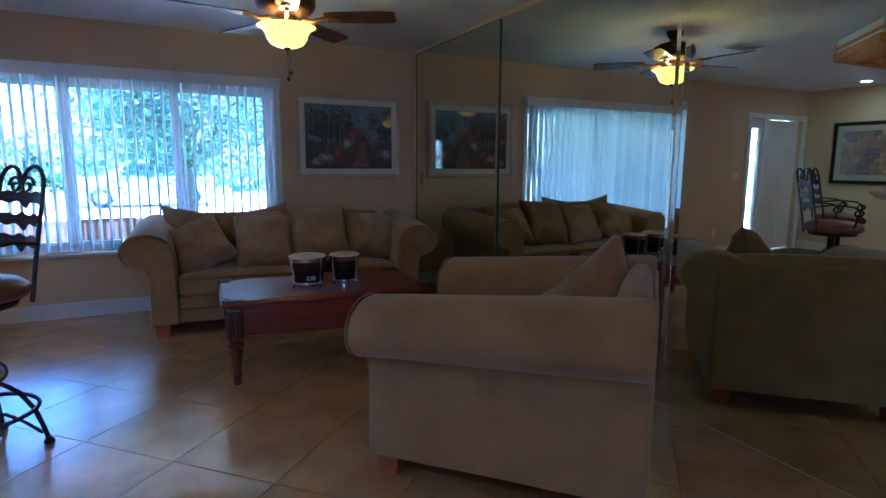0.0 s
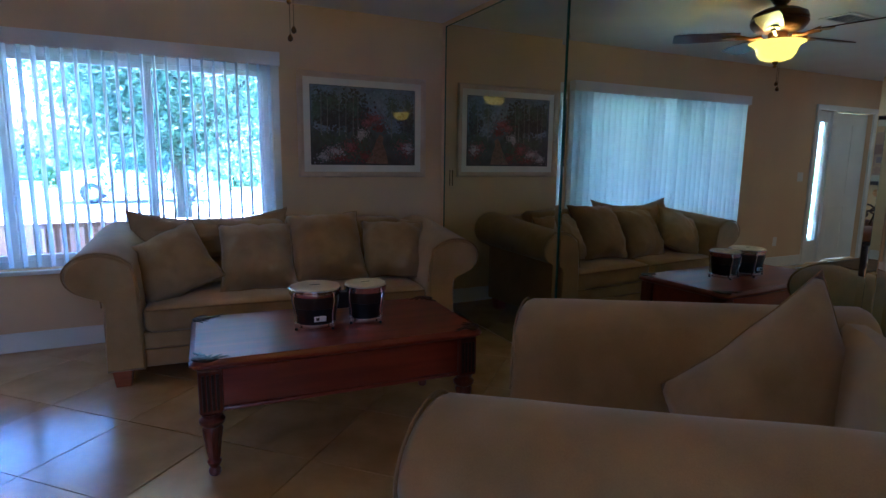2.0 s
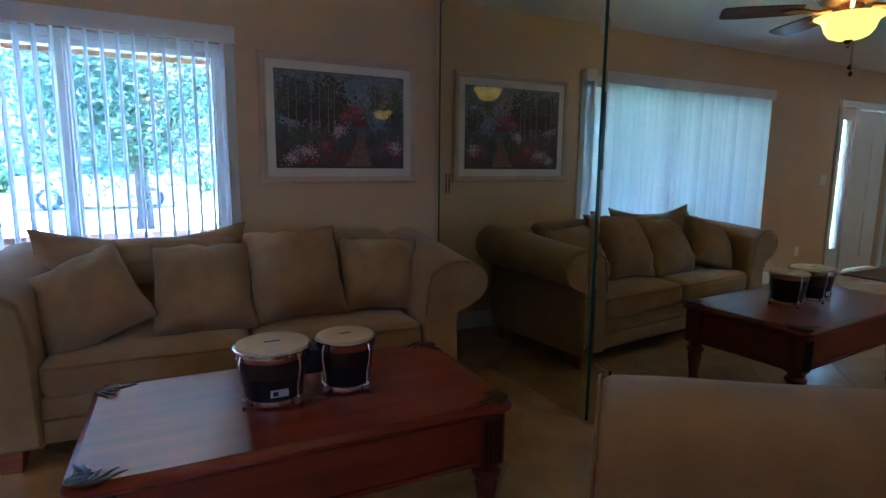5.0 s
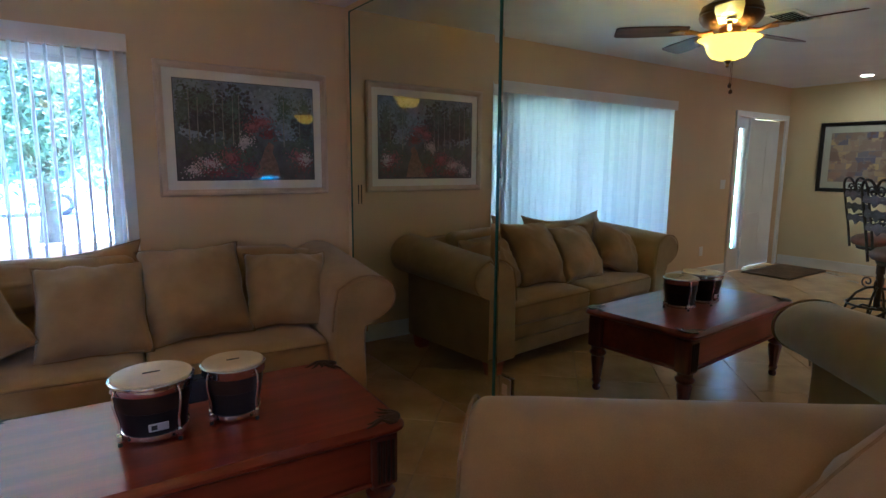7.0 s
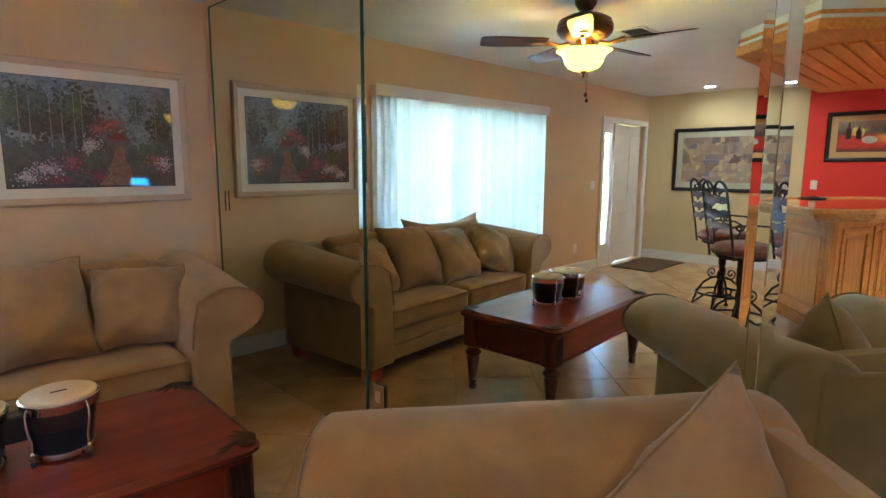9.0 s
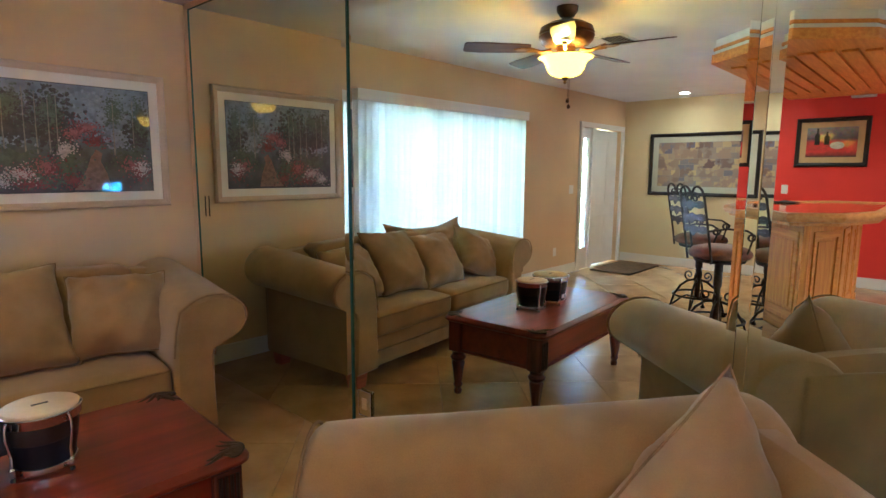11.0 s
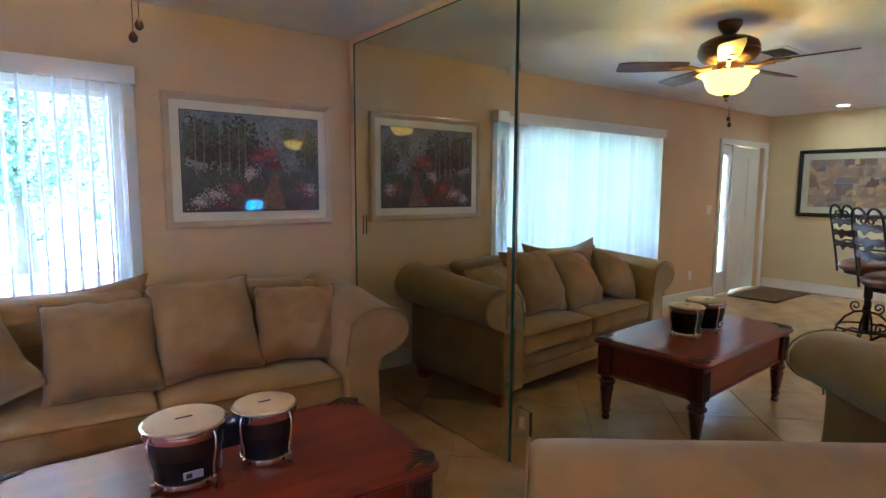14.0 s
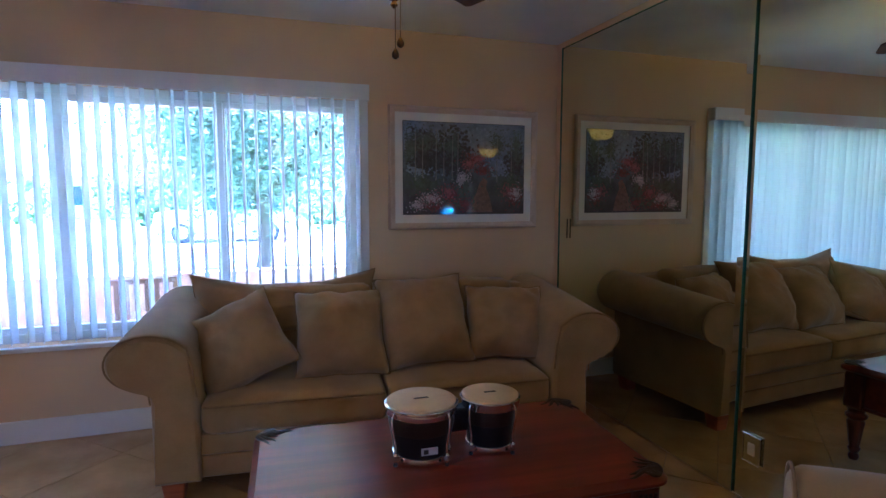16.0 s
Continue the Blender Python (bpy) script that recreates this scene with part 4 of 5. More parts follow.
framed("framed_patchwork_picture", "abstract patchwork print in a wide black frame on the cream wall", pose(XL + 0.002, -1.17, 1.50, 0, 0, 90), 1.50, 0.90, 0.05, [(M["mat_grey"], 0.085)], M["blocks"], M["frame_black"])
cafe, cw_, ch_, cy_ = framed("framed_cafe_picture", "red cafe still life in a black frame on the red wall", pose(XL + 0.002, -2.68, 1.77, 0, 0, 90), 0.76, 0.60, 0.05, [(M["frame_tan"], 0.07)], M["cafe"], M["frame_black"])
part("painted_cup", turned([(0.06, 0), (0.075, 0.001), (0.02, 0.002)], 24), M["p_white"], cafe).matrix_basis = Matrix.Translation((-0.06, cy_ - 0.001, -0.04)) @ Matrix.Diagonal((1, 1, 0.6, 1)) @ pose(0, 0, 0, 90, 0, 0)

bt = bmesh.new()
for bx_, bh in ((0.05, 0.13), (0.15, 0.17)):
    vs = [bt.verts.new((bx_ + x, cy_ - 0.0008, z)) for x, z in ((-0.028, -0.03), (0.028, -0.03), (0.028, bh * 0.5), (0.010, bh * 0.68), (0.010, bh), (-0.010, bh), (-0.010, bh * 0.68), (-0.028, bh * 0.5))]
    bt.faces.new(vs)
part("painted_bottle", bt, M["frame_black"], cafe)

# ---- ceiling fan ----
fan = thing("ceiling_fan", "bronze five-blade ceiling fan with a lit amber glass bowl", "ceiling fan", pose(FAN[0], FAN[1], 0))
part("canopy", turned([(0.02, H - 0.075), (0.045, H - 0.065), (0.068, H - 0.03), (0.07, H - 0.001)], 28), M["bronze"], fan, smooth=40)
part("downrod", turned([(0.013, 2.37), (0.013, H - 0.07)], 12), M["bronze"], fan, smooth=40)
part("motor_housing", turned([(0.06, 2.195), (0.10, 2.20), (0.15, 2.215), (0.172, 2.24), (0.180, 2.265), (0.172, 2.275), (0.178, 2.285), (0.165, 2.32), (0.12, 2.345), (0.05, 2.36), (0.025, 2.385)], 40), M["bronze"], fan, smooth=40)
part("switch_housing", turned([(0.05, 2.14), (0.062, 2.15), (0.06, 2.195)], 24), M["brass"], fan, smooth=40)
bowl = bmesh.new()
prof = [(0.012, 2.008), (0.06, 2.012), (0.098, 2.028), (0.120, 2.058), (0.129, 2.09), (0.142, 2.112), (0.165, 2.126), (0.176, 2.132)]
lathe(bowl, prof + [(r - 0.005, z + 0.003) for r, z in prof[::-1]], 48)
bmesh.ops.delete(bowl, geom=[f for f in bowl.faces if len(f.verts) > 10 and f.calc_center_median().z > 2.009], context="FACES_ONLY")
part("glass_bowl", bowl, M["amber"], fan, "glowing amber alabaster glass bowl", smooth=60)
part("finial", turned([(0.004, 1.965), (0.012, 1.975), (0.007, 1.985), (0.018, 1.995), (0.022, 2.005), (0.012, 2.012)], 18), M["bronze"], fan, smooth=40)
for cx_, L in ((0.012, 0.13), (-0.004, 0.165)):
    ch = bmesh.new()
    tube(ch, [(cx_, -0.03, 2.02), (cx_, -0.03, 2.0 - L)], 0.0015, 5)
    lathe(ch, [(0.003, 0), (0.011, 0.006), (0.012, 0.016), (0.004, 0.03)], 12, (cx_, -0.03, 2.0 - L - 0.03))
    part("pull_chain", ch, M["bronze"], fan, smooth=50)
bl = bmesh.new()
out = [(0.24, -0.055), (0.30, -0.062), (0.55, -0.072), (0.655, -0.066), (0.67, -0.05), (0.67, 0.05), (0.655, 0.066), (0.55, 0.072), (0.30, 0.062), (0.24, 0.055)]
prism(bl, out, -0.004, 0.004, 0.002)
bl.transform(pose(0, 0, 0, -12, 0, 0))
iron_arm = bmesh.new()
tube(iron_arm, [(0.10, 0, -0.012), (0.16, 0, -0.022), (0.21, 0, -0.012), (0.26, 0, -0.006)], [0.016, 0.012, 0.014, 0.02], 8)
prism(iron_arm, [(0.235, -0.03), (0.30, -0.04), (0.345, 0.0), (0.30, 0.04), (0.235, 0.03)], -0.012, -0.005)
blade1 = part("blade", bl, M["blade"], fan, "dark walnut fan blade")
arm1 = part("blade_iron", iron_arm, M["brass"], fan, "brass blade bracket", smooth=50)
for k in range(5):
    mm = pose(0, 0, 2.185, 0, 0, 188 + 72 * k)
    for o in (blade1, arm1):
        c = o if k == 0 else o.copy()
        if k:
            scene.collection.objects.link(c)
        c.matrix_basis = mm

copy_thing(fan, pose(-1.68, -5.15, 0, 0, 0, 20))

# ---- ceiling fittings ----
vent = thing("ceiling_vent", "white louvred ceiling air vent", "air vent", pose(-2.72, -1.72, H))
vf = bmesh.new()
for a, b, c, d in ((-0.2, 0.2, -0.12, -0.09), (-0.2, 0.2, 0.09, 0.12), (-0.2, -0.17, -0.09, 0.09), (0.17, 0.2, -0.09, 0.09)):
    box(vf, a, b, c, d, -0.012, -0.001, 0.003)
part("frame", vf, M["white"], vent)
# flat near-black sheet in place of the shaded depth of the duct
part("duct_backing", boxed(-0.17, 0.17, -0.09, 0.09, -0.0035, -0.001), M["dark"], vent)
for k in range(7):
    part("louvre", boxed(-0.168, 0.168, -0.0125, 0.0125, -0.001, 0.0, 0, 2, pose(0, -0.075 + 0.025 * k, -0.009, 35, 0, 0)), M["white"], vent)


def downlight(x, y, power):
    ob = thing("recessed_light", "lit round recessed ceiling light", "ceiling light", pose(x, y, H), "recessed ceiling lights")
    part("trim_ring", turned([(0.062, -0.001), (0.062, -0.006), (0.085, -0.006), (0.092, -0.001)], 28), M["white"], ob)
    part("lens", turned([(0.002, -0.0075), (0.06, -0.0075), (0.06, -0.0065)], 28), M["spot"], ob)
    la = area_light("downlight_lamp", (x, y, H - 0.02), (x, y, 0), 0.11, 0.11, power, (1.0, 0.80, 0.52))
    la.data.shape = "DISK"
    la.data.spread = radians(165)
    return ob


downlight(-6.2, -1.05, 0.06)
downlight(-5.55, -2.05, 0.22)
downlight(-4.6, -4.2, 0.30)
downlight(-2.3, -6.4, 0.08)
downlight(-4.2, -6.4, 0.10)

# ---- bar ----
bar = thing("home_bar", "honey oak home bar with panelled front and glossy orange top", "bar counter")
BT = [(-4.35, -2.15), (-3.40, -2.88), (-3.66, -3.24), (-4.30, -3.45), (-6.1, -3.45), (-6.1, -2.85), (-5.2, -2.15)]


def grow(poly, d):
    """Offset a convex outline inward by d."""
    cx, cy = sum(p[0] for p in poly) / len(poly), sum(p[1] for p in poly) / len(poly)
    res = []
    k = len(poly)
    for i in range(k):
        p0, p1, p2 = Vector((*poly[i - 1], 0)), Vector((*poly[i], 0)), Vector((*poly[(i + 1) % k], 0))
        e1, e2 = (p1 - p0).normalized(), (p2 - p1).normalized()
        n1, n2 = Vector((e1.y, -e1.x, 0)), Vector((e2.y, -e2.x, 0))
        if n1.dot(Vector((cx, cy, 0)) - p1) < 0:
            n1, n2 = -n1, -n2
        bis = (n1 + n2).normalized()
        q = p1 + bis * d / max(0.3, bis.dot(n1))
        res.append((q.x, q.y))
    return res


part("bar_top", prismed(grow(BT, 0.05), 1.045, 1.068, 0.004), M["bar_top"], bar, "glossy orange varnished top")
rail = bmesh.new()
prev = None
for d, z in ((0.10, 0.972), (0.055, 0.975), (0.05, 1.0), (0.02, 1.008), (0.005, 1.03), (0.0, 1.05), (0.012, 1.074), (0.045, 1.082), (0.085, 1.076), (0.09, 1.069)):
    ring = [rail.verts.new((x, y, z)) for x, y in grow(BT, d)]
    if prev:
        k = len(ring)
        for i in range(k):
            rail.faces.new((prev[i], prev[(i + 1) % k], ring[(i + 1) % k], ring[i]))
    prev = ring
part("bar_rail", rail, M["oak_rail"], bar, "pale oak moulded bar rail")
BB = grow(BT, 0.30)
part("bar_body", prismed(BB, 0.0, 1.044), M["oak_up"], bar)
for i in range(len(BB)):
    p, q_ = Vector((*BB[i], 0)), Vector((*BB[(i + 1) % len(BB)], 0))
    L = (q_ - p).length
    if L < 0.25 or i in (4, 5, 6):
        continue
    e = (q_ - p).normalized()
    nrm = Vector((e.y, -e.x, 0))
    if nrm.dot(p - Vector((-4.7, -2.8, 0))) < 0:
        nrm = -nrm
    ang = math.degrees(math.atan2(e.y, e.x))
    base = Matrix.Translation(p) @ Matrix.Rotation(radians(ang), 4, "Z")
    sgn = 1 if (Matrix.Rotation(radians(ang), 4, "Z") @ Vector((0, 1, 0))).dot(nrm) > 0 else -1
    count = max(1, round(L / 0.55))
    for k in range(count):
        a, b = L * k / count + 0.05, L * (k + 1) / count - 0.05
        fb = bmesh.new()
        for u0, u1, w0, w1 in ((a, b, 0.84, 0.90), (a, b, 0.14, 0.20), (a, a + 0.05, 0.20, 0.84), (b - 0.05, b, 0.20, 0.84)):
            box(fb, u0, u1, *sorted((sgn * 0.001, sgn * 0.014)), w0, w1, 0.004)
        o = part("panel_frame", fb, M["oak"], bar)
        o.matrix_basis = base
        fb = boxed(a + 0.075, b - 0.075, *sorted((sgn * 0.001, sgn * 0.010)), 0.225, 0.815, 0.008)
        o = part("raised_panel", fb, M["oak_up"], bar)
        o.matrix_basis = base
    o = part("plinth", boxed(0.0, L, *sorted((sgn * 0.001, sgn * 0.016)), 0.001, 0.10, 0.004), M["oak"], bar)
    o.matrix_basis = base

soffit = thing("bar_canopy", "white ceiling canopy with oak bands and slatted underside", "ceiling canopy", kind="structure")
ST = [(-3.26, -2.30), (-2.68, -2.95), (-3.00, -3.36), (-3.75, -3.62), (-6.2, -3.62), (-6.2, -2.30)]
part("canopy_box", prismed(ST, 2.336, H - 0.001), M["white"], soffit)
part("oak_band", prismed(grow(ST, -0.014), 2.364, 2.388, 0.003), M["oak"], soffit)
lowr = prismed(grow(ST, -0.022), 2.262, 2.335, 0.005)
part("oak_fascia", lowr, M["oak"], soffit)
for k in range(9):
    y = -2.42 - 0.13 * k
    part("soffit_slat", boxed(-5.6, -3.15 - abs(k - 4.5) * 0.07, y - 0.05, y + 0.05, 2.242, 2.261, 0.004), M["oak"], soffit)

box_ob = thing("wall_speaker", "small white wall speaker box", "speaker", pose(XL, -2.96, 2.36))
part("case", boxed(0.001, 0.10, -0.12, 0.12, -0.075, 0.075, 0.008), M["plastic"], box_ob)
part("grille", boxed(0.101, 0.106, -0.10, 0.10, -0.058, 0.058, 0.004), M["matboard"], box_ob)


def wall_plate(label, category, m, w=0.075, h=0.115, rocker=True):
    ob = thing("switch_plate" if rocker else "outlet_plate", label, category, m)
    part("plate", boxed(-w / 2, w / 2, -0.006, -0.0005, -h / 2, h / 2, 0.003), M["plastic"], ob)
    part("rocker" if rocker else "socket", boxed(-0.016, 0.016, -0.009, -0.0062, -0.033, 0.033, 0.002), M["white"], ob)
    return ob


wall_plate("white double light switch plate on the tan wall", "light switch", pose(-5.13, 0, 1.15), 0.115, 0.115)
wall_plate("white outlet plate low on the tan wall", "outlet", pose(-4.75, 0, 0.33), rocker=False)
wall_plate("white outlet plate on the red wall", "outlet", pose(XL, -2.85, 0.38, 0, 0, 90), rocker=False)
wall_plate("white switch plate above the bar on the red wall", "light switch", pose(XL, -2.22, 1.18, 0, 0, 90))
phone = thing("dark_tray", "small dark tray on the bar top", "tray", pose(-5.35, -2.5, 1.068))
part("tray", turned([(0.10, 0.001), (0.14, 0.012), (0.05, 0.02), (0.02, 0.03)], 20), M["dark"], phone, smooth=40)

matob = thing("door_mat", "brown woven door mat before the front door", "door mat", pose(-6.05, -0.42, 0))
part("mat", boxed(-0.52, 0.52, -0.30, 0.30, 0.0, 0.012, 0.004), M["mat"], matob)
part("border", tubed([(-0.51, -0.29, 0.011), (0.51, -0.29, 0.011), (0.51, 0.29, 0.011), (-0.51, 0.29, 0.011)], 0.006, 6, True), M["dark"], matob)

# ---- bar stools ----


def stool(m):
    """Wrought-iron swivel stool; it faces +y, its back stands at -y."""
    tall = lambda z: z * 1.13 if z < 0.72 else 0.8136 + (z - 0.72) * 0.89
    ob = thing("bar_stool", "wrought-iron bar stool with scrolled back and brown leather seat", "bar stool", m, "stools at the bar")
    seat = bmesh.new()
    lathe(seat, [(0.17, 0.618), (0.225, 0.628), (0.243, 0.648), (0.238, 0.670), (0.205, 0.696), (0.13, 0.714), (0.03, 0.720)], 32)
    part("seat", seat, M["leather"], ob, "domed brown leather seat", smooth=60)
    part("seat_ring", turned([(0.10, 0.585), (0.19, 0.595), (0.20, 0.614), (0.10, 0.614)], 28), M["iron"], ob, smooth=40)
    part("post", turned([(0.022, 0.12), (0.026, 0.13), (0.026, 0.40), (0.034, 0.41), (0.034, 0.585)], 14), M["iron"], ob, smooth=40)
    for k in range(4):
        a = radians(45 + 90 * k)
        ca, sa = math.cos(a), math.sin(a)
        pts = [(0.03, 0.30), (0.09, 0.285), (0.16, 0.235), (0.215, 0.15), (0.245, 0.06), (0.255, 0.02)]
        lg = part("leg", tubed([(r * ca, r * sa, z) for r, z in pts], 0.010, 8), M["iron"], ob, smooth=60)
        part("leg_scroll", tubed([(r * ca, r * sa, z) for r, z in spiral(0.085, 0.335, 0.045, 0.008, -1.5, 1.3, 20)], 0.007, 6), M["iron"], lg, smooth=60)
        part("leg_brace", tubed([(r * ca, r * sa, z) for r, z in [(0.02, 0.14), (0.10, 0.15), (0.17, 0.105), (0.235, 0.05)]], 0.008, 6), M["iron"], lg, smooth=60)
        part("foot", turned([(0.014, 0), (0.022, 0.004), (0.022, 0.014), (0.014, 0.024)], 12, (0.255 * ca, 0.255 * sa, 0)), M["rubber"], lg)
    part("foot_ring", tubed([(0.225 * math.cos(t), 0.225 * math.sin(t), 0.165) for t in [2 * math.pi * i / 32 for i in range(32)]], 0.009, 8, True), M["iron"], ob, smooth=60)
    lean = lambda z: -0.185 - 0.11 * (z - 0.62) / 0.62
    for sx in (-1, 1):
        up = [(sx * (0.165 - 0.0 * z), lean(z), z) for z in (0.60, 0.75, 0.9, 1.05, 1.15)]
        up += [(sx * (0.085 + 0.08 * math.cos(t)), lean(1.15 + 0.1 * math.sin(t)), 1.15 + 0.10 * math.sin(t)) for t in [math.pi * i / 10 for i in range(1, 11)]]
        st = part("back_upright", tubed(up, 0.010, 8), M["iron"], ob, smooth=60)
        part("back_scroll", tubed([(sx * x, lean(z), z) for x, z in spiral(0.045, 1.15, 0.05, 0.010, 0.0, 1.35, 22)], 0.008, 6), M["iron"], st, smooth=60)
        armp = [(sx * 0.165, lean(0.86), 0.86), (sx * 0.215, -0.10, 0.885), (sx * 0.225, 0.06, 0.87), (sx * 0.222, 0.14, 0.82)]
        armp += [(sx * 0.222, y, z) for y, z in spiral(0.105, 0.81, 0.04, 0.010, 0.3, -1.2, 16)]
        ar = part("armrest", tubed(armp, 0.009, 8), M["iron"], ob, smooth=60)
        part("arm_support", tubed([(sx * 0.20, 0.07, 0.63), (sx * 0.225, 0.09, 0.70), (sx * 0.222, 0.12, 0.80)], 0.008, 6), M["iron"], ar, smooth=60)
    for zc in (0.865, 0.975, 1.09):
        bm = bmesh.new()
        n = 20
        rows = []
        for i in range(n + 1):
            u = -1 + 2 * i / n
            hgt = 0.029 + 0.016 * math.exp(-(u / 0.16) ** 2) + 0.006 * math.cos(u * 9.4)
            drop = 0.012 * math.exp(-(u / 0.2) ** 2)
            rows.append([bm.verts.new((0.163 * u, lean(zc) - 0.02 * (1 - u * u) + dy, zc + s * hgt - drop)) for dy, s in ((0.002, -1), (0.002, 1), (-0.002, 1), (-0.002, -1))])
        for a, b in zip(rows, rows[1:]):
            for i in range(4):
                bm.faces.new((a[i], a[(i + 1) % 4], b[(i + 1) % 4], b[i]))
        bm.faces.new(rows[0])
        bm.faces.new(rows[-1][::-1])
        pl = part("back_plate", bm, M["plate"], ob, "pierced bronze back plate")
        # piercings are solid bars, their see-through light put into the colour
        for u in (-0.7, -0.45, 0.45, 0.7):
            part("pierced_dash", boxed(0.163 * u - 0.012, 0.163 * u + 0.012, lean(zc) - 0.02 * (1 - u * u) - 0.004, lean(zc) - 0.02 * (1 - u * u) + 0.004, zc - 0.003, zc + 0.004, 0.002), M["dash"], pl)
    done = set()
    for o in ob.children_recursive:
        if o.data.name not in done:
            done.add(o.data.name)
            for v in o.data.vertices:
                v.co.z = tall(v.co.z)
    return ob


s1 = stool(pose(-3.19, -2.47, 0, 0, 0, 130))
copy_thing(s1, pose(-4.05, -2.05, 0, 0, 0, 132))

# ---- outside ----
ground = bmesh.new()
vs = [ground.verts.new(p) for p in ((-900, -900, -0.26), (900, -900, -0.26), (900, 1500, -0.26), (-900, 1500, -0.26))]
ground.faces.new(vs)
tagged(part("ground", ground, M["grass"]), "sunlit lawn", kind="structure")
tagged(part("road", boxed(-200, 200, 16.0, 23.5, -0.25, -0.235), M["road"]), kind="structure")
tagged(part("pavement", boxed(-30, 30, 9.6, 15.9, -0.25, -0.228), M["drive"]), kind="structure")
tagged(part("driveway", boxed(-14, -4.6, 2.6, 9.59, -0.25, -0.226), M["drive"]), kind="structure")
tagged(part("porch_floor", boxed(-7.2, 1.2, 0.225, 2.5, -0.25, -0.06), M["concrete"]), kind="structure")
tagged(part("porch_wall", boxed(-7.2, 1.2, 2.35, 2.52, -0.25, 0.62, 0.01), M["stucco"]), "low pink stucco porch wall", "low wall", kind="structure")
# unseen roof, added to block sky light from the back openings
tagged(part("patio_roof", boxed(-7.0, 1.0, YB - 2.2, YB - 0.205, 2.3, 2.42), M["stucco"]), kind="structure")
# unseen pale slab, lengthened to keep lawn green out of the print's reflection
tagged(part("patio_floor", boxed(-9.0, 4.0, YB - 16.0, YB - 0.205, -0.25, -0.06), M["concrete"]), kind="structure")
# unseen blue sheet, added so the patch reflected in the print turns blue
tagged(part("water", boxed(-60, 60, YB - 70.0, YB - 17.0, -0.25, -0.20), M["water"]), "unseen blue water sheet added behind the house to colour a reflection", kind="structure")
eave = thing("porch_roof", "porch roof with pink soffit and brown fascia", "roof", kind="structure")
part("soffit_panel", boxed(-7.6, 1.6, 0.225, 2.9, 2.40, 2.50), M["stucco"], eave)
part("fascia", boxed(-7.6, 1.6, 2.905, 2.95, 2.30, 2.52), M["soffit_wood"], eave)
part("beam", boxed(-7.2, 1.2, 2.36, 2.5, 2.28, 2.399, 0.005), M["soffit_wood"], eave)

part("eave_vent", boxed(-1.72, -1.05, 2.30, 2.355, 2.27, 2.38, 0.004), M["dark"], eave)

pc = thing("porch_chair", "slatted wooden porch chair", "chair", pose(-2.95, 1.35, -0.06, 0, 0, 8))
for sx in (-0.24, 0.24):
    part("back_post", boxed(sx - 0.02, sx + 0.02, -0.02, 0.02, 0.0, 0.78, 0.004), M["soffit_wood"], pc)
    part("front_leg", boxed(sx - 0.02, sx + 0.02, 0.42, 0.46, 0.0, 0.40, 0.004), M["soffit_wood"], pc)
part("seat", boxed(-0.26, 0.26, -0.02, 0.48, 0.40, 0.43, 0.004), M["soffit_wood"], pc)
part("top_rail", boxed(-0.26, 0.26, -0.022, 0.022, 0.74, 0.78, 0.004), M["soffit_wood"], pc)
for k in range(6):
    part("back_slat", boxed(-0.20 + 0.072 * k, -0.20 + 0.072 * k + 0.035, -0.012, 0.012, 0.432, 0.739, 0.003, 2, pose(0, 0, 0)), M["soffit_wood"], pc)


def tree(x, y, height, spread, seed, leaves):
    r = random.Random(seed)
    ob = thing("tree", "broad leafy shade tree on the front lawn", "tree", pose(x, y, -0.26), "street trees")
    tk = bmesh.new()
    fork = height * 0.28
    tube(tk, [(0, 0, 0), (0.03, 0, fork * 0.4), (-0.02, 0.02, fork)], [0.20, 0.15, 0.13], 12)
    part("trunk", tk, M["bark"], ob, smooth=60)
    lm = bmesh.new()
    tips = []
    for k in range(9):
        a = 2 * math.pi * k / 9 + r.uniform(-0.3, 0.3)
        d, up = spread * r.uniform(0.45, 0.9), height * r.uniform(0.45, 0.9)
        p0 = Vector((-0.02, 0.02, fork * r.uniform(0.8, 1.0)))
        p2 = Vector((d * math.cos(a), d * math.sin(a), up))
        p1 = (p0 + p2) / 2 + Vector((0, 0, 0.25))
        pts = [p0, (p0 + p1) / 2, p1, (p1 + p2) / 2, p2]
        tube(lm, pts, [0.09, 0.07, 0.05, 0.035, 0.015], 7)
        tips += [p1, pts[3], p2]
    part("limbs", lm, M["bark"], ob, smooth=60)
    verts, faces = [], []
    for _ in range(leaves):
        c = r.choice(tips) + Vector((r.gauss(0, 0.75), r.gauss(0, 0.75), r.gauss(0.1, 0.6))) * spread / 3.2
        s = r.uniform(0.035, 0.08)
        ax = Vector((r.gauss(0, 1), r.gauss(0, 1), r.gauss(0, 1))).normalized()
        bx = ax.orthogonal().normalized()
        i = len(verts)
        verts += [c - ax * s, c + bx * s * 0.45, c + ax * s, c - bx * s * 0.45]
        faces.append((i, i + 1, i + 2, i + 3))
    me = bpy.data.meshes.new("crown")
    me.from_pydata(verts, [], faces)
    me.materials.append(M["leaf"])
    cr = new("crown", me)
    cr.parent = ob
    return ob


tree(-1.9, 9.0, 5.4, 3.3, 5, 52000)
tree(3.4, 13.5, 5.6, 3.2, 12, 30000)


